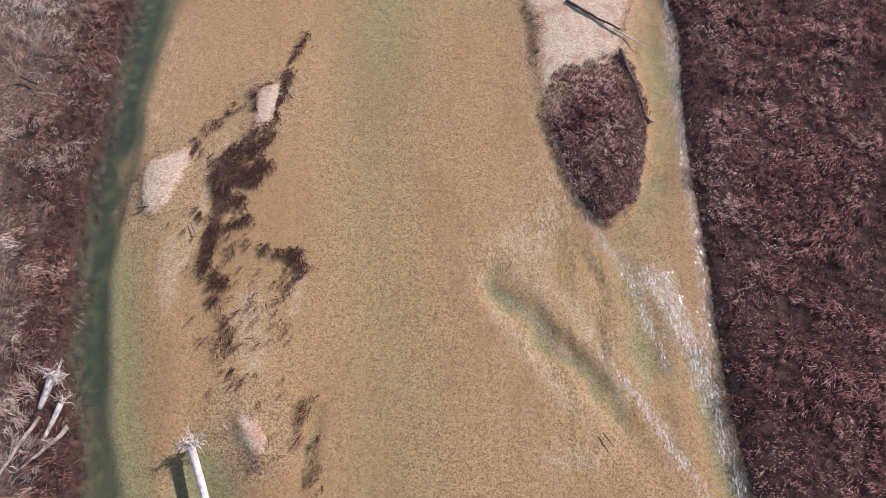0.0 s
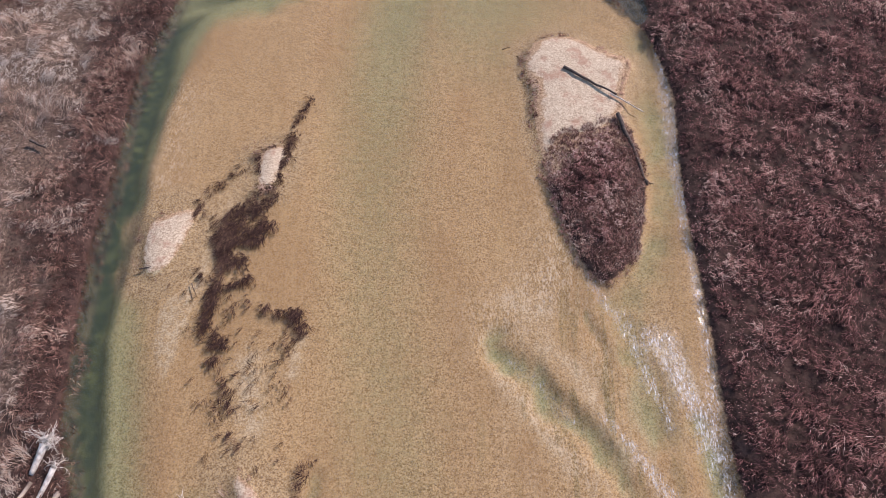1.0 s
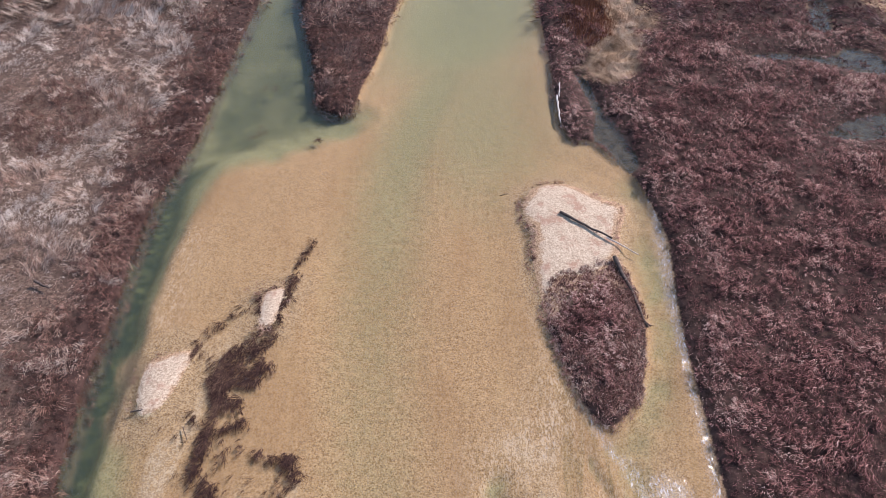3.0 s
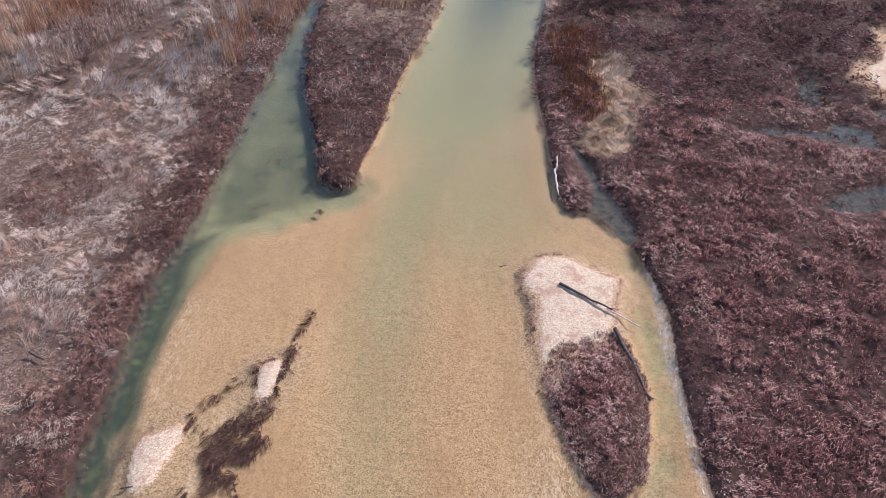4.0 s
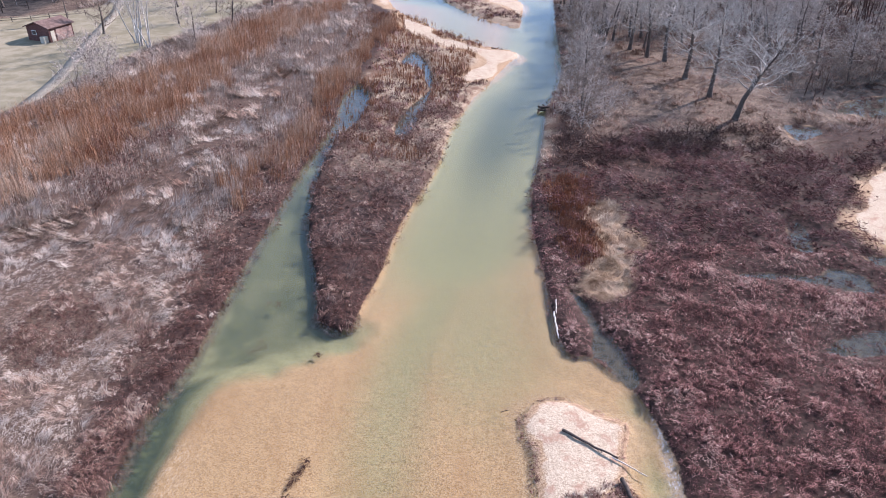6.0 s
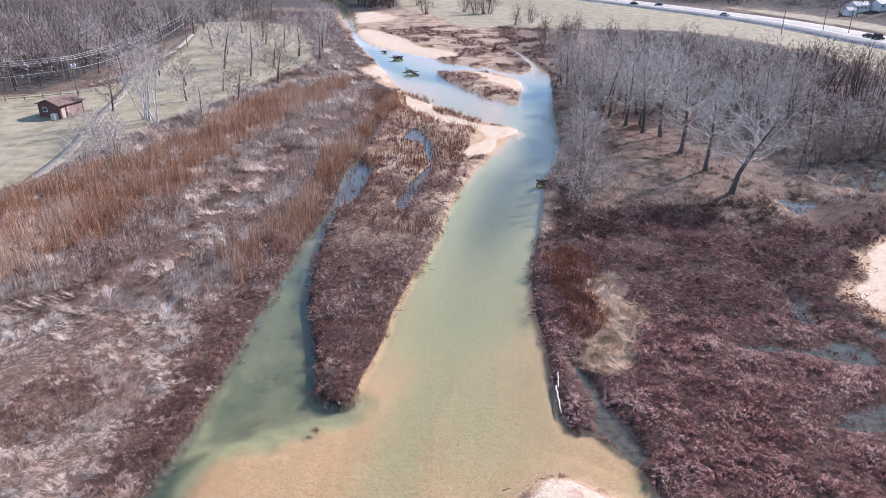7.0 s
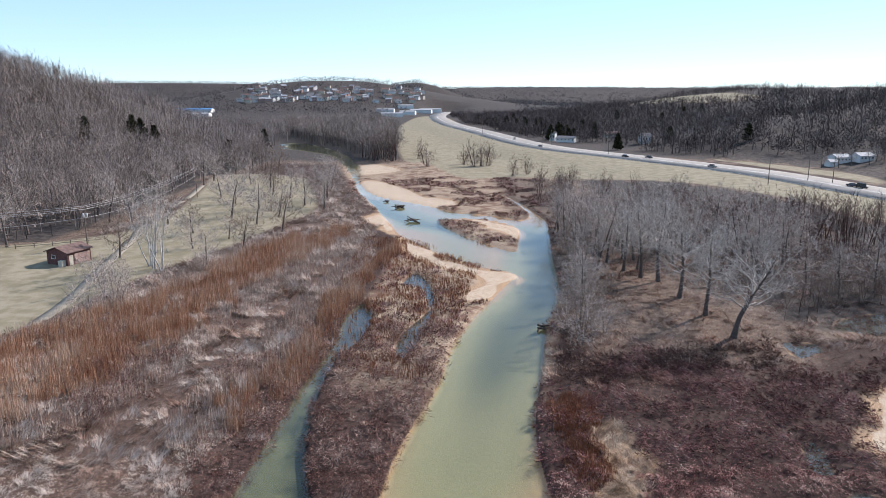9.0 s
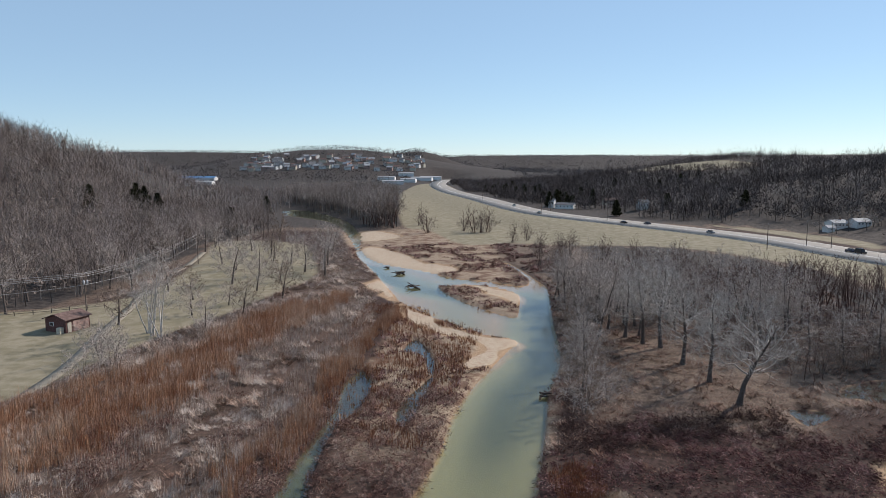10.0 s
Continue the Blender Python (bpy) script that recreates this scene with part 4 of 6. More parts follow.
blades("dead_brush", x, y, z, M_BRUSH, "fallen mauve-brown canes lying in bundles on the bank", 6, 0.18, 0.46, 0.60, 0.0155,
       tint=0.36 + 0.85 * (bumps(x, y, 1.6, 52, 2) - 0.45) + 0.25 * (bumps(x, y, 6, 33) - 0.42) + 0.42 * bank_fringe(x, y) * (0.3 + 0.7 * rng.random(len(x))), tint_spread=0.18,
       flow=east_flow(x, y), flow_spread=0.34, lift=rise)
# west bank and island tip: tan twiggy brush at the water, bleached grass in swirls behind
x, y, z = scatter(-54, 2, 0, 68, 3.0, nearby(False))
rise = humps(x, y, 1.7, 92, 0.5, 1.35)
tussocks("dead_brush", x, y, z, M_TANBRUSH, "tangled red-brown dead brush along the channel", 22, 0.42, 0.46, 0.42, 0.017,
         tint=0.22 + 0.6 * (bumps(x, y, 2.2, 33, 2) - 0.45), tint_spread=0.17, flow=4.4 + 3 * (bumps(x, y, 4, 34) - 0.5), pull=0.5, lift=rise)
x, y, z = scatter(-54, 2, 0, 68, 6.5, nearby(False))
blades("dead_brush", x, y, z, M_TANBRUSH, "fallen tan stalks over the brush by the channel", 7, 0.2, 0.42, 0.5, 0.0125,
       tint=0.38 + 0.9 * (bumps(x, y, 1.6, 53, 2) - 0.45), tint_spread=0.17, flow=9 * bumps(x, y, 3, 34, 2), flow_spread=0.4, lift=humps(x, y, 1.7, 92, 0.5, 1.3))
x, y, z = scatter(-58, -17, 0, 70, 8.0, lambda x, y, f: is_pale(x, y, f) & (bumps(x, y, 1.2, 97, 2) > 0.27))
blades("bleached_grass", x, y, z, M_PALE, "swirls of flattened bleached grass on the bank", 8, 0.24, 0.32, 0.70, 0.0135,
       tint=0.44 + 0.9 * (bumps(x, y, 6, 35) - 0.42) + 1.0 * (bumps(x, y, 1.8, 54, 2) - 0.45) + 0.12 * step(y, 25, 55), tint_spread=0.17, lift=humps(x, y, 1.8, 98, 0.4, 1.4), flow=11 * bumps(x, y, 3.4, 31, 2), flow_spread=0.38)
# the flood plain beyond
x, y, z = scatter(2, 104, 68, 116, 1.9, lambda x, y, f: nearby(True)(x, y, f) & ((x < 10) | (y < 74 + 44 * bumps(x, y, 14, 89))))
tussocks("dead_brush", x, y, z, M_BRUSH, "clumps of red-brown dead brush on the flood plain", 22, 0.62, 0.95, 0.62, 0.032, segments=1,
         tint=0.36 + 1.1 * (bumps(x, y, 2.2, 33, 2) - 0.45), tint_spread=0.18, lift=humps(x, y, 2.4, 93, 0.15, 1.5), flow=east_flow(x, y), pull=0.8)
x, y, z = scatter(-100, 2, 68, 116, 1.9, nearby(False))
tussocks("dead_brush", x, y, z, M_TANBRUSH, "clumps of tan and red-brown brush beside the channel", 24, 0.62, 0.95, 0.6, 0.032, segments=1,
         tint=0.54 + 0.8 * (bumps(x, y, 2.6, 33, 2) - 0.45), tint_spread=0.2, lift=humps(x, y, 2.4, 93, 0.15, 1.5))
x, y, z = scatter(-100, -15, 68, 140, 2.0, lambda x, y, f: is_pale(x, y, f) & (bumps(x, y, 2.4, 94, 2) > 0.30))
blades("bleached_grass", x, y, z, M_PALE, "swirls of pale dead grass between the reeds", 13, 0.42, 0.8, 1.25, 0.029, segments=1,
       tint=0.62 + 1.1 * (bumps(x, y, 7, 35) - 0.42) + 0.8 * (bumps(x, y, 2.4, 54, 2) - 0.45), tint_spread=0.18, lift=humps(x, y, 2.6, 99, 0.4, 1.4), flow=11 * bumps(x, y, 4.5, 32, 2), flow_spread=0.5)
x, y, z = scatter(12, 110, 78, 240, 2.3, lambda x, y, f: (f["shore"] > 0.4) & (y > 70 + 44 * bumps(x, y, 14, 89)) & (f["sand"] < -0.8) & (f["lawn"] < -1) & (x > 10 + (y - 60) * 0.14) & (bumps(x, y, 2.5, 95, 2) > 0.36))
blades("dead_weeds", x, y, z, M_PALE, "tan dead weeds and leaf litter below the bare trees", 7, 0.6, 0.55, 0.9, 0.04, segments=1,
       tint=0.14 + 0.9 * (bumps(x, y, 12, 37) - 0.4), lift=humps(x, y, 3.0, 90))
x, y, z = scatter(-60, 45, 104, 330, 1.3, lambda x, y, f: (f["shore"] > 0.4) & (f["sand"] < -0.6) & (f["lawn"] < -1) & (at_ground(gravel, x, y) > 0.3) & (bumps(x, y, 9, 96, 3) > 0.47))
blades("dead_brush", x, y, z, M_BRUSH, "red-brown brush in patches on the gravel bars", 8, 0.6, 0.8, 0.9, 0.05, segments=1,
       tint=0.42 + 0.5 * (bumps(x, y, 6, 37) - 0.4))
x, y, z = scatter(-95, -15, 135, 300, 1.7, is_pale)
blades("bleached_grass", x, y, z, M_PALE, "grey bleached grass along the far west bank", 8, 0.8, 1.1, 1.3, 0.05, segments=1,
       tint=0.68 + 0.7 * (bumps(x, y, 14, 36) - 0.3))
x, y, z = scatter(28, 100, 46, 126, 1.1, lambda x, y, f: (f["shore"] < 0.4) & (bumps(x, y, 3, 55, 2) > 0.36))
tussocks("dead_brush", x, y, np.zeros(len(x)), M_BRUSH, "sparse dead stalks standing in shallow pools", 16, 0.45, 0.5, 0.5, 0.026, segments=1, tint=0.3, tint_spread=0.25)
# dark tussocks: low brush that also stands in for the tree shadows here
x, y, z = scatter(17, 52, 88, 108, 1.6, lambda x, y, f: (f["shore"] > 0.5) & (np.abs(y - 97 - 0.12 * (x - 20) - 8 * (bumps(x, y, 8, 56) - 0.5)) < 5) & (bumps(x, y, 2.2, 57, 2) > 0.34))
tussocks("dark_thicket", x, y, z, M_REDWOODS, "low thicket along the edge of the grove, dark as in tree shadow", 26, 0.8, 1.25, 0.8, 0.035, segments=1, tint=0.2, tint_spread=0.2, lift=humps(x, y, 3, 58, 0.4, 1.3), category="thicket")
# the grassy head of the gravel bar, and its straw patch
x, y, z = scatter(5, 16, 20, 37, 26, lambda x, y, f: (f["bar"] > np.maximum(-0.25, -1.9 * rng.random(len(x)) ** 3 * (f["sand"] > 0) - 0.1)) & (f["shore"] > -0.3) & (bumps(x, y, 0.8, 39, 2) > 0.3))
blades("dead_brush", x, y, np.maximum(z, 0.02), M_TANBRUSH, "dark matted weeds on the gravel bar", 9, 0.16, 0.17, 0.36, 0.016,
       tint=0.13 + 0.8 * (bumps(x, y, 1.1, 38, 2) - 0.45) + 0.3 * np.exp(-at_ground(grass_bar, x, y) / 0.7), flow=1.2, flow_spread=0.9)
x, y, z = scatter(12, 26, 52, 84, 9, lambda x, y, f: f["pale"] > 2.5 * (bumps(x, y, 1.5, 4) - 0.6))
blades("straw_grass", x, y, z, M_STRAW, "straw-coloured grass tussocks in the brush", 9, 0.4, 0.5, 0.8, 0.03, segments=1, tint=0.62 - 0.5 * step(bumps(x, y, 2.5, 5), 0.45, 0.6))
x, y, z = scatter(11, 24, 58, 92, 11, lambda x, y, f: (f["shore"] > 1) & (f["pale"] < 0.3) & (((x - 16) / 4.5) ** 2 + ((y - 76) / 13) ** 2 < 1.5 * bumps(x, y, 4, 48)))
blades("red_shoots", x, y, z, M_RUST, "thin rust-red shoots beside the straw patch", 7, 0.4, 0.95, 0.5, 0.022, lie=0.3, segments=1, tint=0.16, tint_spread=0.15, category="shrub")
# rust-coloured willow shoots
x, y, z = scatter(-75, -10, 66, 205, 8.0, lambda x, y, f: (f["rust"] > -5 + 9 * bumps(x, y, 6, 6)) & (bumps(x, y, 2.2, 7, 2) > 0.33) & (f["shore"] > 0.5))
blades("willow_shoots", x, y, z, M_RUST, "tall rust-red willow shoots in dense belts", 5, 0.3, 2.5, 0.6, 0.018, lie=0.1, segments=1,
       tint=0.48 + 1.1 * (bumps(x, y, 7, 44) - 0.45), tint_spread=0.22, flow_spread=2.5, category="shrub")
x, y, z = scatter(-75, -18, 60, 190, 2.8, lambda x, y, f: (f["rust"] > -7) & (f["rust"] < 1) & (f["shore"] > 5) & (f["lawn"] < -1))
blades("pale_shoots", x, y, z, M_PALE, "grey leafless shoots beside the willow belt", 4, 0.3, 1.8, 0.5, 0.02, lie=0.1, segments=1,
       tint=0.72, flow_spread=2.5, category="shrub")
# dark red shoots along the pond
x, y, z = scatter(-22, 14, 92, 190, 2.4, lambda x, y, f: (f["shore"] > -2.5 * (rng.random(len(x)) < 0.22)) & (f["sand"] < 0.5) & (bumps(x, y, 8, 61) > 0.42) & ~((x > -4 + (y - 80) * 0.16)))
blades("red_shoots", x, y, np.maximum(z, -0.05), M_RUST, "dark red shoots in the flooded hollow", 5, 0.4, 1.3, 0.6, 0.03, lie=0.2, segments=1,
       tint=0.12, flow_spread=2.5, category="shrub")

# weed that trails on the shallows
for line, wide, count in (([(-10, 37.3), (-10.7, 35.3), (-11.2, 33.5)], 0.3, 20),
                          ([(-11.1, 33.7), (-11.1, 32.4), (-11.4, 31.4)], 0.3, 26),
                          ([(-12.2, 32.7), (-13, 31.7), (-13.1, 30.5)], 0.18, 14),
                          ([(-11.4, 31.5), (-11.7, 30)], 0.18, 12),
                          ([(-12.1, 29.2), (-13.2, 28.1), (-14.4, 26.8), (-15.3, 25.8)], 0.54, 90),
                          ([(-12.1, 28.1), (-12.9, 27), (-14, 26.4), (-15, 25.3)], 0.54, 95),
                          ([(-12, 26.2), (-12.5, 25.4), (-13.9, 25.7), (-14.8, 24.9)], 0.48, 80),
                          ([(-12.2, 24.8), (-13, 24.6), (-14.2, 24.8)], 0.24, 30),
                          ([(-14.9, 24.9), (-14.4, 23.4)], 0.42, 45),
                          ([(-14.5, 23.4), (-14.6, 21.5), (-14.8, 19.8), (-15, 18.2)], 0.3, 75),
                          ([(-13.2, 23.3), (-12.5, 21.5)], 0.18, 12),
                          ([(-14, 21.2), (-12.7, 21.8)], 0.18, 14),
                          ([(-13.9, 23.4), (-13.6, 22.5)], 0.3, 10),
                          ([(-14.2, 17.8), (-13.6, 17.1)], 0.42, 18),
                          ([(-14.4, 16), (-13.8, 16.3)], 0.24, 8),
                          ([(-13.2, 14.8), (-12.8, 13.4)], 0.36, 26),
                          ([(-13.2, 13.1), (-12.7, 12)], 0.42, 7),
                          ([(-11.4, 19.7), (-10.1, 19.4), (-9, 19.2)], 0.24, 22),
                          ([(-9.4, 19.4), (-8.6, 17.9)], 0.3, 24),
                          ([(-9.6, 18.2), (-9.6, 16.3)], 0.36, 8),
                          ([(-16.9, 26.8), (-16.7, 27.8)], 0.24, 10),
                          ([(-16.3, 28.8), (-15.2, 29.7), (-14.1, 30.7)], 0.48, 12),
                          ([(-14.8, 21), (-13.9, 18.2), (-12.6, 14.8), (-11.4, 10.7)], 2.02, 50),
                          ([(-11, 16.3), (-11, 13.4)], 1.31, 16),
                          ([(-9.1, 14.8), (-9.2, 12), (-9.2, 10.3)], 0.54, 10),
                          ([(-12, 11.2), (-11.7, 10.7)], 0.36, 8),
                          ([(-7.8, 9.8), (-8.2, 7.6)], 0.3, 20),
                          ([(-7, 7.9), (-7, 5.3)], 0.3, 18),
                          ([(-13.5, 19.8), (-12.1, 20.2)], 0.6, 10),
                          ([(-16.1, 22.7), (-15.6, 21.5)], 0.24, 5),
                          ([(-17.4, 58), (-16.2, 57.4)], 0.6, 7), ([(-17, 50.6), (-16, 50.9)], 0.35, 4), ([(-11.4, 49.6), (-10.9, 49.9)], 0.2, 4)):
    p = smooth(line, 12, False)
    sparse = 0.45 if line[0][1] < 15.5 else 1.0
    n = int(count * (2.1 if wide < 0.5 else 1.1) * sparse)
    i = rng.integers(0, len(p), n)
    x, y = p[i, 0] + rng.normal(size=n) * wide * 0.62, p[i, 1] + rng.normal(size=n) * wide * 0.62
    blades("water_weed", x, y, np.full(n, 0.03), M_WEED, "dark brown weed strands trailing in the shallows", 7, 0.1, 0.05, 0.80, 0.0135,
           lie=0.7, tint=0.9 * bumps(x, y, 0.5, 78, 2) - 0.28 + 0.25 * (1 - sparse), tint_spread=0.24, flow=-2.0 + 0.5 * (bumps(x, y, 1.5, 79) - 0.5), flow_spread=0.28, category="water weed")


# ---------------------------------------------------------------- bare woods, far off
def crowned(height, spread, boughs, ends, width, end_size):
    """A simple bare tree: a stem, boughs that fan out into a rounded crown, and fine ends at its edge."""
    v = []

    def sliver(a, b, w):
        d = rng.normal(size=3)
        d[2] *= 0.2
        d = d / np.linalg.norm(d) * w
        v.extend([a - d, a + d, b])
    heart = np.array([rng.normal() * 0.04 * height, rng.normal() * 0.04 * height, height * 0.60])
    bulk = np.array([spread, spread, height * 0.40])
    sliver(np.array([0, 0, -0.5]), heart * np.array([1, 1, 1.3]), width * 2.4)
    sliver(np.array([0, 0, -0.5]), heart * np.array([1, 1, 1.2]), width * 2.4)
    tips = []
    for k in range(boughs):
        u = 0.97 - 1.35 * (k + 0.5) / boughs
        az = k * 2.39996 + rng.normal() * 0.3
        f = math.sqrt(max(0.0, 1 - u * u))
        way = np.array([f * math.cos(az), f * math.sin(az), u]) * rng.uniform(0.7, 1.1)
        a = heart * np.array([1, 1, 0.55 + 0.3 * rng.random()])
        b = heart + way * bulk
        sliver(a, b, width * 1.1)
        tips.append((a, b, way))
    for k in range(ends):
        a, b, way = tips[k % boughs]
        c = a + (b - a) * rng.uniform(0.45, 1.0)
        e = c + (way * 0.6 + rng.normal(size=3) * 0.55 + np.array([0, 0, 0.25])) * end_size
        sliver(c, e, width * 0.62)
    return np.array(v)


def hazy(height, wide, count, size):
    """A far tree or shrub: a loose round cloud of bough ends."""
    v = [np.array([-0.12, 0, -0.5]), np.array([0.12, 0, -0.5]), np.array([0, 0, height * 0.8])]
    for k in range(count):
        d = rng.normal(size=3)
        d /= np.linalg.norm(d)
        c = d * np.array([wide, wide, height * 0.40]) * (0.5 + 0.5 * rng.random()) + np.array([0, 0, height * 0.46])
        up = (d * 0.7 + np.array([0, 0, 0.5]) + rng.normal(size=3) * 0.3) * size
        w = rng.normal(size=3)
        w = w / np.linalg.norm(w) * size * 0.16
        v.extend([c - w, c + w, c + up])
    return np.array(v)


def wood(name, x, y, kinds, material, label, size=1.0):
    z = at_ground(Z, x, y)
    pick = rng.integers(0, len(kinds), len(x))
    scale = size * (0.75 + 0.5 * rng.random(len(x)))
    turn = rng.random(len(x)) * 6.283
    tint = np.clip(0.45 + 0.5 * (bumps(x, y, 60, 71) - 0.5) + rng.normal(size=len(x)) * 0.26, 0, 1)
    vs, ts = [], []
    for k, kind in enumerate(kinds):
        m = pick == k
        c, s = np.cos(turn[m])[:, None], np.sin(turn[m])[:, None]
        sc = scale[m][:, None]
        px, py, pz = kind[:, 0][None] * sc, kind[:, 1][None] * sc, kind[:, 2][None] * sc
        vs.append(np.stack([px * c - py * s + x[m][:, None], px * s + py * c + y[m][:, None], pz + z[m][:, None]], -1).reshape(-1, 3))
        ts.append(np.repeat(tint[m], len(kind)))
    v = np.concatenate(vs)
    ob = part(name, soup(name, v, np.arange(len(v)).reshape(-1, 3), {"tint": np.concatenate(ts)}), material)
    return tagged(ob, label, "woods", kind="stuff")


M_WOODS = blade_material("bare_winter_boughs", [(0.17, 0.135, 0.118), (0.37, 0.305, 0.272), (0.54, 0.46, 0.42), (0.74, 0.65, 0.60)])
M_PALEWOODS = blade_material("pale_winter_boughs", [(0.20, 0.165, 0.145), (0.40, 0.34, 0.30), (0.58, 0.50, 0.45), (0.76, 0.68, 0.62)])
# winter boughs again, with the shade of the backlit hill in the colour
M_SHADEDWOODS = blade_material("shaded_hill_boughs", [(0.065, 0.054, 0.052), (0.135, 0.112, 0.108), (0.215, 0.185, 0.178), (0.36, 0.315, 0.30)])
# greyed boughs: the haze of distance is put into the colour
M_HAZEWOODS = blade_material("far_haze_boughs", [(0.10, 0.092, 0.092), (0.18, 0.168, 0.168), (0.27, 0.252, 0.25), (0.38, 0.355, 0.35)])
near_kinds = [crowned(14, 4.6 + 0.25 * i, 12, 105, 0.075, 1.7) for i in range(8)]
far_kinds = [crowned(13, 4.8 + 0.2 * i, 8, 34, 0.12, 2.2) for i in range(8)]
dim_kinds = [hazy(11, 7.5, 11, 3.8) for _ in range(8)]
haze_kinds = [hazy(9, 3.8, 22, 2.1) for _ in range(8)]


def seeds(x0, x1, y0, y1, n, keep):
    x, y = rng.uniform(x0, x1, n), rng.uniform(y0, y1, n)
    ok = keep(x, y) & (at_ground(lawn, x, y) < -2) & (at_ground(shore, x, y) > 3) & (at_ground(road, x, y) > 24) & (np.abs(x) < 0.72 * y + 30)
    return x[ok], y[ok]


edge_left = lambda y: np.interp(y, [120, 160, 205, 280, 330, 345, 400, 440, 500], [-170, -118, -96, -104, -108, -84, -97, -107, -122])
x, y = seeds(-300, -60, 120, 450, 3300, lambda x, y: x < edge_left(y) - 3)
wood("hillside_woods", x, y, near_kinds, M_WOODS, "dense grey-brown leafless woods on the hillside")
x, y = seeds(-300, -60, 130, 460, 2600, lambda x, y: x < edge_left(y) - 8)
wood("hillside_woods", x, y, haze_kinds, M_WOODS, "fine leafless undergrowth on the hillside", 0.8)
x, y = seeds(-420, -130, 380, 800, 1800, lambda x, y: (x < -0.2 * y) & (y > 300))
wood("hillside_woods", x, y, far_kinds, M_WOODS, "leafless woods on the far hill slope")
x, y = seeds(-150, -22, 405, 720, 2600, lambda x, y: (x > np.interp(y, [405, 460, 520, 577, 720], [-42, -56, -78, -112, -170])) & (x < -22 - (y - 400) * 0.06))
wood("valley_woods", x, y, near_kinds, M_PALEWOODS, "tall pale leafless woods on the valley floor", 1.25)
y = rng.uniform(215, 1150, 11500)
x = np.interp(y, highway_line[:, 1], highway_line[:, 0]) + 42 - 20 * step(y, 520, 600) + 300 * rng.random(len(y)) ** 1.45
ok = (at_ground(shore, x, y) > 3) & (x < 0.72 * y + 30) & (bumps(x, y, 50, 81) > 0.24 - (x - np.interp(y, highway_line[:, 1], highway_line[:, 0]) - 90) * 0.004)
# the glade, and gaps cut along the camera's sight lines to the houses
cleared = (at_ground(lawn, x, y) > -6) | (x < 142) & ((np.abs(y - 464) < 13) | (np.abs(y - 548) < 9)) | (x < 212) & (np.abs(y - 326) < 19)
ok &= ~cleared
x, y = x[ok], y[ok]
half = rng.random(len(x)) < 0.3
wood("hillside_woods", x[half], y[half], far_kinds, M_SHADEDWOODS, "leafless woods on the hill behind the highway, darkened for its shaded side", 0.9)
wood("hillside_woods", x[~half], y[~half], haze_kinds, M_SHADEDWOODS, "leafless thicket on the hill behind the highway", 0.85)
x, y = seeds(-1300, 900, 1150, 2100, 7000, lambda x, y: (np.interp(y, highway_line[:, 1], highway_line[:, 0]) - x > 60) | (x > 140))
wood("far_woods", x, y, dim_kinds, M_HAZEWOODS, "distant leafless woods round the town")
x, y = seeds(-1900, 1700, 1900, 2650, 12000, lambda x, y: y > 1900)
wood("far_woods", x, y, dim_kinds, M_HAZEWOODS, "distant wooded ridge on the skyline", 0.75)
x, y = seeds(28, 150, 140, 230, 420, lambda x, y: (y > 158 + 0.1 * x) & (y < 232 - 0.22 * np.maximum(x - 60, 0)))
# extra dark saplings stand in for the shade in the grove's hollow
tx, ty = seeds(58, 112, 116, 160, 150, lambda x, y: bumps(x, y, 9, 86) > 0.38)
wood("grove_thicket", tx, ty, near_kinds, M_REDWOODS, "dark leafless saplings added to darken the hollow", 0.45)
back_row = x < 66
wood("grove_thicket", x[back_row], y[back_row], near_kinds, M_WOODS, "thicket of thin grey leafless trees in the grove", 0.75)
wood("grove_thicket", x[~back_row], y[~back_row], near_kinds, M_REDWOODS, "thicket of dark red-brown saplings before the field", 0.62)

# ---------------------------------------------------------------- single trees
oak = [tree_kind("leafless tree with dark trunk and grey twigs", M_BARK, M_TWIG, height=12 + 2 * i, spread=5.0, girth=0.25, twig_width=0.036, lean=(rng.normal() * 0.08, rng.normal() * 0.08)) for i in range(3)]
sycamore = [tree_kind("tall leafless sycamore with whitish limbs", M_BARK, M_WHITETWIG, height=17 + i, spread=6.6, girth=0.36, lean=(0.06 * i, 0.03), limbs=16, branches=8, twigs=3, sprays=6, low=0.34, twig_width=0.026, limb_size=0.9) for i in range(3)]
slim = [tree_kind("slender dark red-brown leafless tree", M_REDBARK, M_REDTWIG, height=12 + i, spread=2.3, girth=0.16, lean=(rng.normal() * 0.12, 0.03), limbs=11, branches=6, low=0.3, twig_width=0.032, deep_crown=0.42, stems=2) for i in range(3)]
bush = [tree_kind("grey leafless bush with fine twigs", M_BRUSHWOOD, M_TWIG if i else M_BRUSHWOOD, height=6.5, spread=3.4, girth=0.09, limbs=14, branches=7, low=0.08, twig_width=0.03, deep_crown=0.5, stems=3) for i in range(2)]
orchard = [tree_kind("spreading leafless tree on the lawn", M_BARK, M_TWIG if i else M_BRUSHWOOD, height=9.5, spread=4.2, girth=0.2, lean=(rng.normal() * 0.1, rng.normal() * 0.1), limbs=13, branches=6, sprays=5, low=0.16, twig_width=0.038, deep_crown=0.44) for i in range(3)]
pale = [tree_kind("white-barked leafless sycamore with several stems", M_PALEBARK, M_WHITETWIG, height=19, spread=5.2, girth=0.15, lean=(0.08 * (i * 2 - 1), 0.0), limbs=13, low=0.38, twig_width=0.036, deep_crown=0.38, limb_size=1.1, stems=3) for i in range(2)]
spare = orchard + oak + sycamore + slim + bush + pale
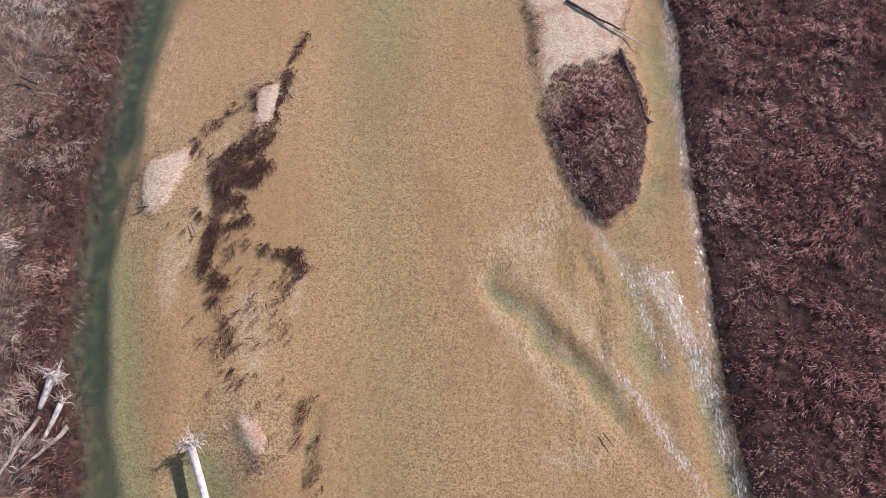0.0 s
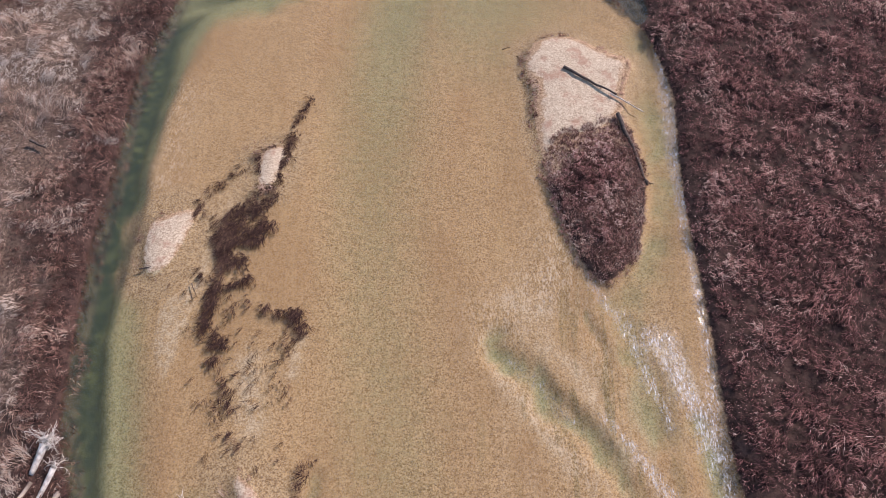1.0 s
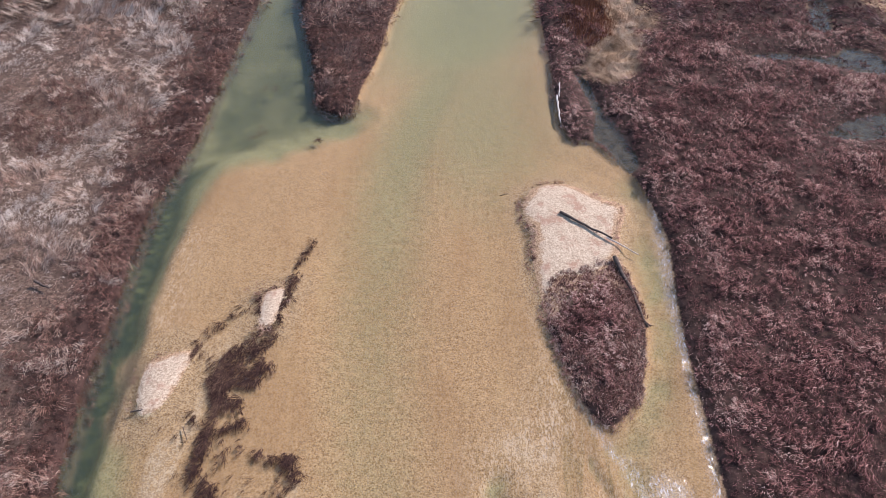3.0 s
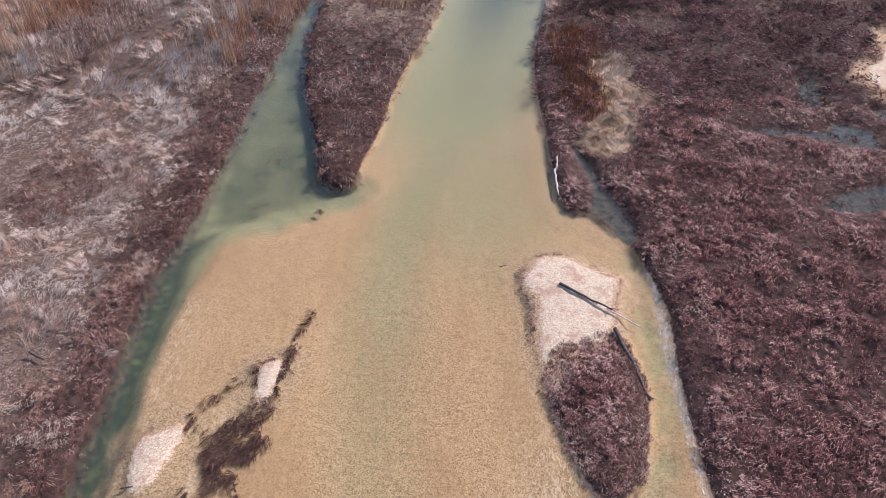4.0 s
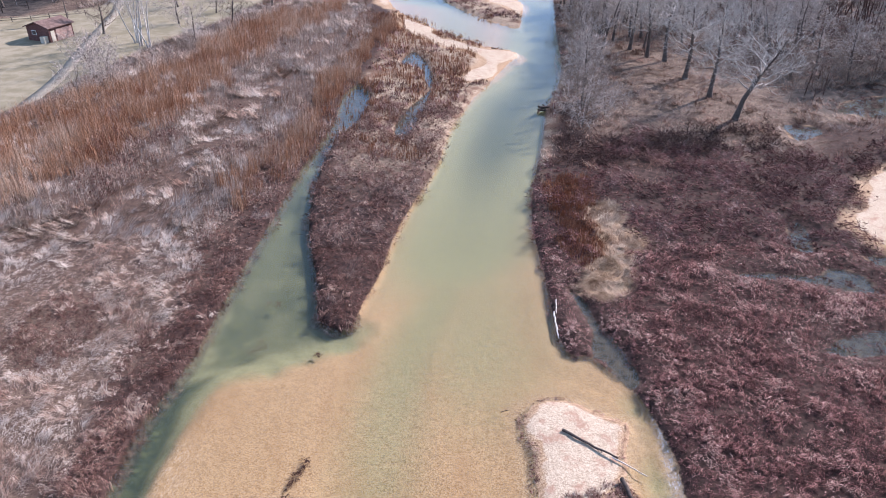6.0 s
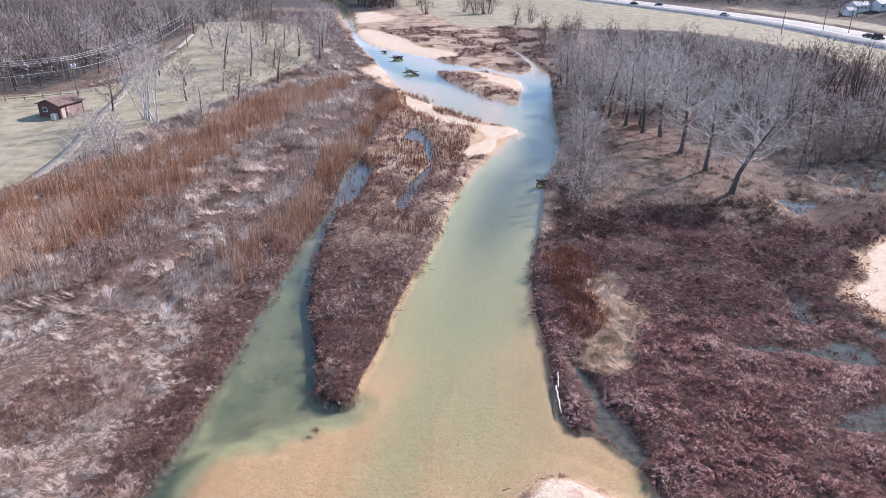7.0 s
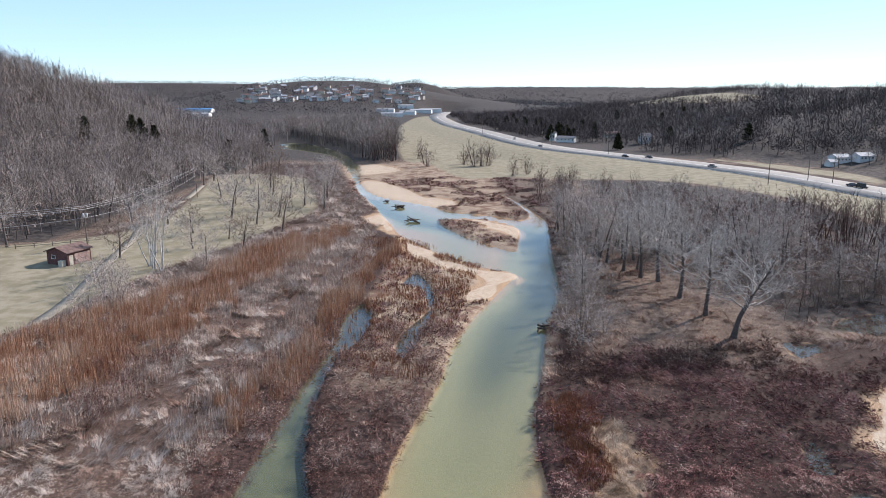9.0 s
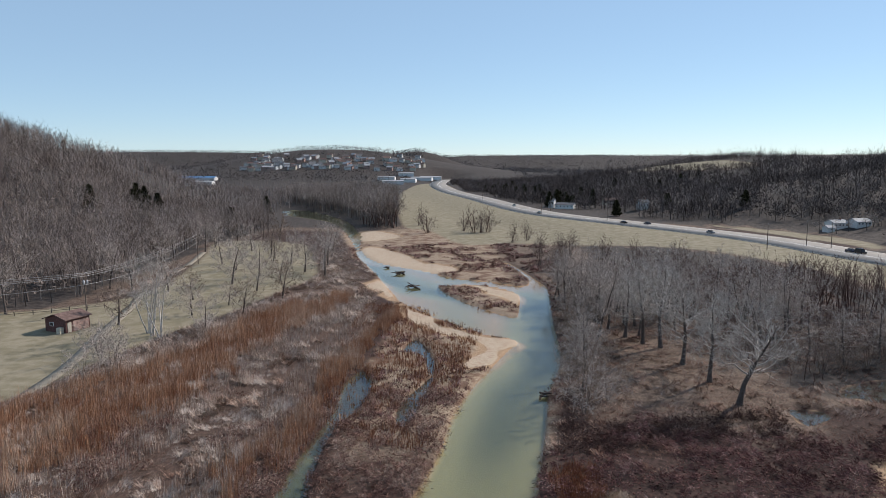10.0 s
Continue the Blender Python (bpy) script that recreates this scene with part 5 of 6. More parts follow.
for x, y, k, s in ((40.6, 153.8, 0, 1.0), (42.8, 147.4, 1, 1.0), (45.5, 143.7, 2, 1.05), (46.1, 132, 0, 1.05), (47.3, 121.2, 1, 1.0)):
    plant(sycamore[k], x, y, s)
leaner = tree_kind("leaning sycamore with whitish crown and dark trunk", M_BARK, M_WHITETWIG, height=18, spread=7.4, girth=0.40, lean=(0.19, 0.08), limbs=18, branches=8, twigs=3, sprays=6, low=0.36, twig_width=0.026, limb_size=0.95)
plant(leaner, 47.6, 109.4, 1.0, 0)
spare.append(leaner)
for x, y, k in ((76.8, 130.8, 0), (84.5, 132.6, 1), (92, 140, 2), (70, 152, 0), (62, 160, 1), (55, 170, 2), (80, 158, 0), (38, 167, 1), (45, 180, 2)):
    plant(oak[k], x, y, 0.95)
for i in range(52):
    x, y = rng.uniform(31, 84), rng.uniform(152, 206)
    plant(oak[i % 3], x, y, rng.uniform(0.85, 1.2))
for x, y, k in ((23, 113.3, 0), (23.4, 126, 1), (26, 119, 0), (28.5, 133.3, 1), (28.2, 146.1, 0), (30.5, 173.5, 1), (31, 158, 0), (33, 186, 1), (36, 200, 0), (38, 214, 1), (27, 139, 1), (33, 166, 0), (22, 106, 1), (27, 112, 1)):
    plant(bush[k], x, y, rng.uniform(0.8, 1.35))
for x, y in ((70, 126), (75, 128), (80, 129), (86, 128), (92, 127), (97, 124), (100, 118), (78, 135), (88, 136), (97, 134), (104, 128), (66, 132), (62, 140), (72, 142), (84, 146), (95, 148), (104, 142)):
    plant(bush[0], x, y, rng.uniform(0.8, 1.3))
for x, y, k in ((74, 138, 0), (82, 141, 1), (90, 133, 2), (99, 138, 0), (103, 150, 1), (68, 147, 2)):
    plant(oak[k], x, y, rng.uniform(0.75, 1.0))
for x, y, k in ((24, 118, 0), (26.5, 128, 1), (29, 140, 0), (31, 152, 2), (34, 176, 1), (37, 192, 0)):
    plant(oak[k], x, y, rng.uniform(0.7, 0.95))
for i in range(64):
    t = i / 63
    plant(slim[i % 3], 56 + 76 * t + rng.normal() * 2, 206 - 52 * t + rng.normal() * 6, rng.uniform(0.75, 1.15))
for x, y, k, s in ((-77.1, 162, 0, .75), (-63.5, 172.8, 1, .6), (-54, 155.1, 2, .6), (-50.7, 172.5, 0, .65), (-67, 217.3, 1, 1.0), (-62.3, 233.6, 2, .85), (-45.7, 194.2, 0, .8),
                   (-49.4, 245.5, 1, .9), (-41.3, 239.1, 2, 1.0), (-78.8, 333.1, 0, 1.0), (-63.9, 300.9, 1, .7), (-58, 262, 2, .8), (-72, 290, 0, .9), (-44, 262, 0, 1.0), (-47, 290, 1, 1.0)):
    plant(orchard[k], x, y, s * 1.6)
for x, y, k, s in ((-82, 205, 0, .8), (-74, 246, 1, .9), (-56, 206, 2, .8), (-70, 192, 0, .7), (-84, 262, 2, .9), (-53, 222, 1, .8), (-66, 268, 0, .8), (-58, 185, 2, .55), (-83, 300, 1, 1.0)):
    plant(orchard[k], x, y, s * 1.35)
for x, y, k in ((189, 336, 0), (196, 338, 1), (203, 335, 2), (209, 340, 0), (183, 340, 1), (136, 476, 2)):
    plant(oak[k], x, y, rng.uniform(0.5, 0.75))
for x, y, k in ((-62.3, 150.1, 0), (-64.6, 151.2, 1), (-66.5, 154, 0), (-43, 246, 1)):
    plant(pale[k], x, y, rng.uniform(0.95, 1.1), rng.uniform(-40, 40))
for x, y, s in ((-62.9, 128.9, 1.2), (-66.9, 132.7, 1.25), (-60.7, 126, 1.0), (-70, 138, 1.0), (-58, 141, 0.7), (-53, 150, 0.7), (-64, 120, 0.9)):
    plant(bush[1], x, y, s)
for x, y, s in ((-9.5, 378.7, 1.1), (-15.6, 419.2, .8), (16.5, 377.8, 1.1), (20, 381, 1.0), (23, 383.7, 1.1), (10.8, 390.5, .9), (32.3, 334.3, .8), (39.9, 341.4, .8), (46.5, 279.9, .9), (40.9, 288.7, .8), (52.5, 288.4, .9),
                (36, 262, .8), (41, 250, .9), (46, 262, .8), (60, 262, .9), (70, 250, .8), (82, 240, .9)):
    plant(slim[int(s * 10) % 3], x, y, s * 1.1)
    plant(bush[0], x + rng.uniform(-2, 2), y + rng.uniform(-2, 2), s * rng.uniform(1.2, 1.7))
for x, y in [(edge_left(v) + rng.uniform(-26, 5), v) for v in rng.uniform(160, 342, 30)]:
    plant(oak[int(y) % 3], float(x), float(y), rng.uniform(0.8, 1.15))
for i in range(22):
    v = 408 + rng.uniform(0, 40)
    plant(slim[i % 3], rng.uniform(np.interp(v, [405, 460], [-42, -56]), -26), v, rng.uniform(1.15, 1.5))
for ob in spare:                    # the patterns themselves are not part of the valley
    for o in (*ob.children, ob):
        bpy.data.objects.remove(o)


# ---------------------------------------------------------------- driftwood and logs
def log_part(name, path, radii, material, parent, sides=8, label=""):
    w = Wood()
    w.tube(path, radii, sides)
    return part(name, w.mesh(name), material, parent, label)


def thing(name, x, y, z, label, category, group=""):
    ob = new(name)
    ob.location = (x, y, z)
    ob.empty_display_size = 0.3
    return tagged(ob, label, category, group)


def root_wad(x, y, z, way, length, girth, roots, spread, label):
    """A washed-up tree: the bleached trunk and the tangle of its roots."""
    root = thing("fallen_tree", x, y, z, label, "driftwood", "washed-up wood")
    d = np.array(way, float)
    d /= np.linalg.norm(d)
    stem = bend((0, 0, 0), d, length, 8, 0.0, 0.02)
    log_part("trunk", stem, girth * np.linspace(1.15, 0.72, 9), M_DRIFT, root, 12)
    for k in range(roots):
        out = rng.normal(size=3)
        out -= d * np.dot(out, d)
        out = out / (np.linalg.norm(out) + 1e-6) - d * rng.uniform(0.2, 1.0)
        line = bend(-d * rng.uniform(0, 0.3), out, spread * rng.uniform(0.35, 1.15), 7, 0.0, 0.55)
        line[:, 2] = np.maximum(line[:, 2], -z + 0.05)
        log_part("root", line, girth * 0.32 * np.linspace(1, 0.16, 8) * rng.uniform(0.35, 0.9), M_DRIFT, root, 5)
        for _ in range(2):
            p, w = along(line, rng.uniform(0.3, 0.9))
            fine_line = bend(p, w + rng.normal(size=3) * 0.3, spread * 0.45, 4, 0.0, 0.5)
            fine_line[:, 2] = np.maximum(fine_line[:, 2], -z + 0.04)
            log_part("rootlet", fine_line, girth * 0.1 * np.linspace(1, 0.3, 5), M_DRIFT, root, 4)
    return root


root_wad(-14.0, 7.0, 0.5, (0.42, -0.9, -0.03), 9.0, 0.205, 34, 1.35, "bleached fallen tree with a tangled root plate in the shallows")
root_wad(-22.4, 10.7, 0.95, (-0.25, -0.95, -0.25), 1.7, 0.2, 26, 1.3, "grey stump with tangled roots on the bank")
root_wad(-21.6, 9.4, 0.8, (-0.35, -0.93, -0.2), 2.4, 0.14, 16, 1.2, "grey stump with splayed roots beside the channel")


def lying_log(name, a, b, z0, z1, girth, material, label, snags=3):
    root = thing(name, a[0], a[1], 0, label, "log", "washed-up wood")
    n = 9
    p = np.linspace((0, 0, z0), (b[0] - a[0], b[1] - a[1], z1), n) + rng.normal(size=(n, 3)) * girth * 0.3
    log_part("trunk", p, girth * np.linspace(1.1, 0.6, n), material, root, 9)
    for _ in range(snags):
        q, w = along(p, rng.uniform(0.35, 0.95))
        line = bend(q, w / np.linalg.norm(w) + rng.normal(size=3) * 0.7, girth * 6, 3, 0.05, 0.2)
        line[:, 2] = np.maximum(line[:, 2], 0.06)
        log_part("branch_stub", line, girth * np.array([0.4, 0.3, 0.22, 0.12]), material, root, 5)
    return root


lying_log("log", (9.3, 40.0), (13.0, 37.0), 0.42, 0.45, 0.11, M_WETLOG, "dark thin log lying on the gravel bar", 4)
lying_log("log", (12.6, 37.2), (14.9, 35.6), 0.42, 0.12, 0.055, M_DRIFT, "forked pale branch reaching off the gravel bar", 3)
lying_log("log", (12.9, 35.1), (14.15, 28.8), 0.5, 0.2, 0.15, M_WETLOG, "long dark log along the edge of the bar", 5)
lying_log("log", (-20.9, 8.0), (-22.9, 5.8), 0.75, 0.9, 0.12, M_OLDLOG, "bleached log lying across the bank", 2)
lying_log("log", (-22.6, 8.6), (-24.6, 4.2), 0.85, 0.9, 0.10, M_OLDLOG, "weathered log half buried in dead grass", 2)
lying_log("log", (10.8, 55.8), (10.75, 51.8), 0.3, 0.25, 0.09, M_DRIFT, "bleached log along the water's edge", 2)
lying_log("log", (11.3, 57.8), (11.0, 55.4), 0.5, 0.4, 0.06, M_DRIFT, "pale driftwood log on the islet", 2)
lying_log("log", (-29.6, 32.4), (-28.4, 31.8), 1.0, 1.0, 0.1, M_WETLOG, "short dark log in the dead grass", 1)
lying_log("stick", (4.7, 42.3), (5.3, 42.5), 0.02, 0.05, 0.035, M_WETLOG, "dark stick stranded in the shallows", 1)
lying_log("stick", (-16.4, 21.3), (-15.9, 20.4), 0.02, 0.06, 0.03, M_WETLOG, "thin dark stick in the shallows", 2)
lying_log("stick", (8.9, 7.8), (9.4, 7.0), 0.02, 0.05, 0.03, M_WETLOG, "bent stick in the shallows", 1)
lying_log("stick", (-20.0, 22.35), (-19.2, 22.5), 0.06, 0.08, 0.05, M_WETLOG, "dark waterlogged stick at the sand's edge", 1)


def driftwood_jam(x, y, count, size, label):
    root = thing("driftwood_jam", x, y, 0, label, "driftwood", "driftwood jams")
    for k in range(count):
        az, r = rng.uniform(0, 6.28), rng.uniform(0, size * 0.4)
        a = np.array([math.cos(az * 3) * r, math.sin(az * 5) * r, rng.uniform(0.05, 0.8)])
        d = np.array([math.cos(az), math.sin(az), rng.normal() * 0.15]) * rng.uniform(0.5, 1.0) * size
        log_part("log", bend(a - d / 2, d, np.linalg.norm(d), 4, 0, 0.08), 0.2 * np.array([1, .95, .85, .7, .5]), M_WETLOG, root, 6)
    return root


driftwood_jam(-15.8, 247.5, 12, 4.2, "dark tangle of logs stranded in the channel")
driftwood_jam(-10.1, 219.4, 12, 4.0, "dark tangle of logs and roots in midstream")
driftwood_jam(17.2, 115.6, 7, 2.4, "dark snag of roots at the shaded bank")
driftwood_jam(-21.5, 261, 5, 2.0, "few dark logs caught in the channel")

# ---------------------------------------------------------------- highway
M_ASPHALT = plain("pale_worn_asphalt", (0.21, 0.20, 0.185), (0.29, 0.275, 0.26), 0.15)
M_LINE = plain("road_paint", (0.72, 0.72, 0.70), (0.8, 0.8, 0.78), 1.0)
M_TRACK = plain("grey_gravel_drive", (0.22, 0.195, 0.155), (0.31, 0.275, 0.225), 0.8)


def resampled(line, gap):
    seg = np.linalg.norm(np.diff(line, axis=0), axis=1)
    s = np.concatenate([[0], np.cumsum(seg)])
    t = np.arange(0, s[-1], gap)
    return np.stack([np.interp(t, s, line[:, 0]), np.interp(t, s, line[:, 1])], -1)


def ribbon(name, line, left, right, z, thick, crown=0.0):
    """A strip of road with a cambered top and sides, from one offset of the line to the other."""
    way = np.gradient(line, axis=0)
    way /= np.linalg.norm(way, axis=1)[:, None]
    side_way = np.stack([way[:, 1], -way[:, 0]], -1)
    cols = [(left, -thick), (left, 0), ((left + right) / 2, crown), (right, 0), (right, -thick)]
    z = np.broadcast_to(z, len(line))
    v = np.stack([np.column_stack([line + side_way * o, z + dz]) for o, dz in cols], 1)
    n, c = v.shape[:2]
    i = (np.arange(n - 1)[:, None] * c + np.arange(c - 1)[None]).reshape(-1)
    return soup(name, v.reshape(-1, 3), np.concatenate([np.stack([i, i + 1, i + c + 1], -1), np.stack([i, i + c + 1, i + c], -1)]))


mid_line = resampled(highway_line, 10)
highway = tagged(part("road", ribbon("road", mid_line, -13, 13, 4.05, 0.35, 0.12), M_ASPHALT), "pale four-lane highway along the valley side", "road", kind="structure")
for o in (-12, -0.6, 0.6, 12):
    part("lane_line", ribbon("lane_line", mid_line, o - 0.12, o + 0.12, 4.05 + 0.12 * (1 - abs(o) / 13) + 0.012, 0.005), M_LINE, highway)
drive_line = resampled(smooth(DRIVE, 5, False), 2.5)
drive_z = at_ground(Z, drive_line[:, 0], drive_line[:, 1]) + 0.05
tagged(part("drive", ribbon("drive", drive_line, -1.2, 1.2, drive_z, 0.4, 0.03), M_TRACK), "pale gravel drive across the lawn", "drive", kind="structure")


# ---------------------------------------------------------------- buildings
def box(x0, x1, y0, y1, z0, z1, bevel=0.0):
    bm = bmesh.new()
    bmesh.ops.create_cube(bm, size=1)
    bmesh.ops.scale(bm, vec=(x1 - x0, y1 - y0, z1 - z0), verts=bm.verts)
    bmesh.ops.translate(bm, vec=((x0 + x1) / 2, (y0 + y1) / 2, (z0 + z1) / 2), verts=bm.verts)
    if bevel:
        bmesh.ops.bevel(bm, geom=bm.edges[:], offset=bevel, segments=2, affect="EDGES")
    return bm


def gable_walls(w, d, h, rise):
    """Four walls with gables at the two ends (ridge along x)."""
    bm = bmesh.new()
    p = [bm.verts.new(c) for c in ((-w / 2, -d / 2, -1), (w / 2, -d / 2, -1), (w / 2, d / 2, -1), (-w / 2, d / 2, -1),
                                   (-w / 2, -d / 2, h), (w / 2, -d / 2, h), (w / 2, d / 2, h), (-w / 2, d / 2, h), (-w / 2, 0, h + rise), (w / 2, 0, h + rise))]
    for f in ((0, 1, 5, 4), (1, 2, 6, 9, 5), (2, 3, 7, 6), (3, 0, 4, 8, 7), (4, 5, 9, 8), (6, 7, 8, 9)):
        bm.faces.new([p[i] for i in f])
    return bm


def gable_roof(w, d, h, rise, over, thick):
    bm = bmesh.new()
    k = rise / (d / 2)
    sec = [(-d / 2 - over, h - over * k), (0, h + rise), (d / 2 + over, h - over * k)]
    rows = []
    for x in (-w / 2 - over, w / 2 + over):
        rows.append([bm.verts.new((x, y, z + 0.06)) for y, z in sec] + [bm.verts.new((x, y, z + thick + 0.06)) for y, z in reversed(sec)])
    a, b = rows
    bm.faces.new(a)
    bm.faces.new(list(reversed(b)))
    for i in range(6):
        j = (i + 1) % 6
        bm.faces.new((a[j], a[i], b[i], b[j]))
    return bm


def house(x, y, turn, w, d, h, rise, wall, roof, label, windows=0, chimney=False, z=None, category="house", group="", name="house"):
    root = thing(name, x, y, ground_z(x, y) if z is None else z, label, category, group)
    root.rotation_euler = (0, 0, radians(turn))
    part("wall", gable_walls(w, d, h, rise), wall, root)
    part("roof", gable_roof(w, d, h, rise, 0.4, 0.18), roof, root)
    for k in range(windows):
        wx0 = -w / 2 + w * (k + 0.5) / windows
        win = part("window", box(wx0 - 0.55, wx0 + 0.55, -d / 2 - 0.06, -d / 2 + 0.02, h * 0.45, h * 0.8), M_WHITE, root)
        part("pane", box(wx0 - 0.42, wx0 + 0.42, -d / 2 - 0.085, -d / 2 - 0.04, h * 0.48, h * 0.77), M_GLASS, win)
    if chimney:
        part("chimney", box(w * 0.2, w * 0.2 + 0.7, -0.35, 0.35, h, h + rise + 0.9), M_BRICK, root)
    return root


M_WHITE = plain("white_siding", (0.66, 0.66, 0.65), (0.80, 0.80, 0.79), 1.5)
M_CREAM = plain("cream_siding", (0.50, 0.45, 0.37), (0.64, 0.58, 0.48), 1.5)
M_GREYROOF = plain("grey_shingle", (0.10, 0.10, 0.11), (0.20, 0.20, 0.21), 1.2)
M_PALEROOF = plain("pale_metal_roof", (0.30, 0.31, 0.33), (0.42, 0.43, 0.45), 0.6, rough=0.8, spec=0.2)
M_BROWNROOF = plain("brown_shingle", (0.12, 0.075, 0.065), (0.21, 0.14, 0.125), 1.2)
M_REDWOOD = plain("dark_red_boards", (0.11, 0.05, 0.045), (0.19, 0.095, 0.085), 2.5)
M_PINKWALL = plain("pink_boards", (0.34, 0.22, 0.19), (0.48, 0.34, 0.30), 2.5)
M_BLUE = plain("blue_steel_roof", (0.05, 0.16, 0.36), (0.08, 0.24, 0.48), 0.4, rough=0.5)
M_GLASS = plain("dark_window_glass", (0.03, 0.035, 0.045), (0.05, 0.055, 0.065), 1.0, rough=0.08, spec=0.6)
M_BRICK = plain("chimney_brick", (0.24, 0.12, 0.09), (0.34, 0.19, 0.14), 4.0)

# the shed on the lawn
shed = thing("shed", -87.0, 158.3, ground_z(-87.0, 158.3), "dark red wooden shed with a low gable roof on the lawn", "shed")
shed.rotation_euler, shed.scale = (0, 0, radians(70)), (1.14, 1.14, 1.14)
part("wall", gable_walls(5.8, 5.4, 2.6, 0.9), M_REDWOOD, shed)
part("roof", gable_roof(5.8, 5.4, 2.6, 0.9, 0.4, 0.14), M_BROWNROOF, shed, "brown shingle roof")
part("door", box(-2.5, -1.6, -2.76, -2.69, 0.05, 2.0, 0.01), M_CREAM, shed, "pale side door")
# the door's pink holds the sunlit look of the dark red boards
gate = part("garage_door", box(-1.2, 2.6, -2.77, -2.69, 0.05, 2.15, 0.01), M_PINKWALL, shed, "double door in the pink of sunlit red boards")
for k in range(5):
    part("rail", box(-1.15, 2.55, -2.80, -2.765, 0.25 + 0.46 * k, 0.31 + 0.46 * k), M_PINKWALL, gate)
win = part("window", box(-2.96, -2.89, 0.4, 1.5, 1.2, 2.0), M_WHITE, shed)
part("pane", box(-2.98, -2.95, 0.5, 1.4, 1.28, 1.92), M_GLASS, win)
part("cabinet", box(-3.9, -2.92, -2.2, -1.2, -0.1, 1.15, 0.02), M_CREAM, shed, "small pale box against the wall")

house(196, 349, 12, 8.0, 7, 2.7, 1.3, M_WHITE, M_PALEROOF, "white house with pale roof on the hillside", 4, True)
house(205.5, 346, 12, 8.0, 7, 2.5, 1.3, M_WHITE, M_PALEROOF, "white house with pale roof above the highway", 4)
house(189, 343, 12, 4, 4, 2.2, 1.0, M_WHITE, M_PALEROOF, "small white outbuilding beside the houses", 1)
house(137, 483, 8, 6.5, 6, 5.0, 1.8, M_WHITE, M_GREYROOF, "tall white house before dark woods", 3, True)
house(133, 552, 6, 16, 7, 2.6, 1.5, M_CREAM, M_BROWNROOF, "low tan house on a bare knoll", 3)
house(92, 530, -28, 14, 7, 3.2, 1.3, M_WHITE, M_GREYROOF, "long low roadside building", 5)
house(84, 545, -28, 4.5, 5, 5.5, 1.4, M_WHITE, M_GREYROOF, "narrow white roadside building", 2)

# the town on the far hill, and sheds of a works
wall_of, roof_of = [M_WHITE, M_CREAM, M_WHITE, M_PINKWALL], [M_GREYROOF, M_PALEROOF, M_GREYROOF, M_BROWNROOF]
homes = []
for i in range(8):
    h = house(0, 0, 0, 10 + 1.5 * (i % 3), 8, 4.6 + (i % 2), 2.6, wall_of[i % 4], roof_of[(i * 3) % 4], "distant two-storey house on the town hill", 3, False, 0.0, "house", "houses of the hill town")
    homes.append(h)
spots = 0
while spots < 125:
    px = rng.uniform(-405, -40)
    py = rng.uniform(1360, 1600)
    high = ground_z(px, py)
    if high < 14 or high > 50 or (px > -150 and rng.random() < 0.7):
        continue
    copy_thing(homes[spots % 8], pose(px, py, high + 0.3, 0, 0, rng.uniform(-35, 35)))
    spots += 1
for h in homes:
    for o in (*h.children_recursive, h):
        bpy.data.objects.remove(o)
house(-430, 1230, 4, 62, 24, 6, 2.0, M_WHITE, M_BLUE, "long warehouse with a blue steel roof", 0, name="warehouse", category="warehouse")
house(-405, 1120, 4, 74, 22, 5, 2.0, M_WHITE, M_PALEROOF, "long white warehouse on the valley floor", 0, name="warehouse", category="warehouse")
for x, y, w in ((-82, 1130, 34), (-60, 1190, 26), (-100, 1230, 30), (-40, 1260, 38), (-25, 1330, 40), (-70, 1310, 28)):
    house(x, y, rng.uniform(-8, 8), w, 16, 5, 1.4, M_WHITE, M_PALEROOF, "low white shop building beside the highway", 0, name="shop", category="shop", group="roadside shops")

# ---------------------------------------------------------------- poles, wires, cars
M_POLE = plain("weathered_pole", (0.13, 0.10, 0.085), (0.22, 0.18, 0.155), 2.0)
M_STEEL = plain("galvanised_steel", (0.45, 0.46, 0.48), (0.6, 0.61, 0.63), 2.0, rough=0.5, metal=0.4)
M_WIRE = plain("wire", (0.38, 0.37, 0.37), (0.5, 0.49, 0.49), 1.0)


def utility_pole(x, y, tall, turn, transformer=False, z=None):
    root = thing("utility_pole", x, y, ground_z(x, y) if z is None else z, "weathered wooden utility pole with a crossarm", "utility pole", "utility poles")
    root.rotation_euler = (0, 0, radians(turn))
    log_part("pole", np.linspace((0, 0, -0.5), (0, 0, tall), 6), np.linspace(0.17, 0.11, 6), M_POLE, root, 8)
    part("crossarm", box(-1.2, 1.2, -0.06, 0.06, tall - 0.75, tall - 0.6), M_POLE, root)
    for o in (-1.05, 0, 1.05):
        log_part("insulator", np.array([[o, 0, tall - 0.6], [o, 0, tall - 0.5], [o, 0, tall - 0.4]]) if o else np.array([[0, 0, tall], [0, 0, tall + 0.1], [0, 0, tall + 0.2]]), np.array([0.05, 0.06, 0.03]), M_STEEL, root, 6)
    if transformer:
        for o in (-0.45, 0.45):
            log_part("transformer", np.array([[o, -0.35, tall - 2.6], [o, -0.35, tall - 2.5], [o, -0.35, tall - 1.7], [o, -0.35, tall - 1.6]]), np.array([0.22, 0.27, 0.27, 0.18]), M_STEEL, root, 10)
    return root


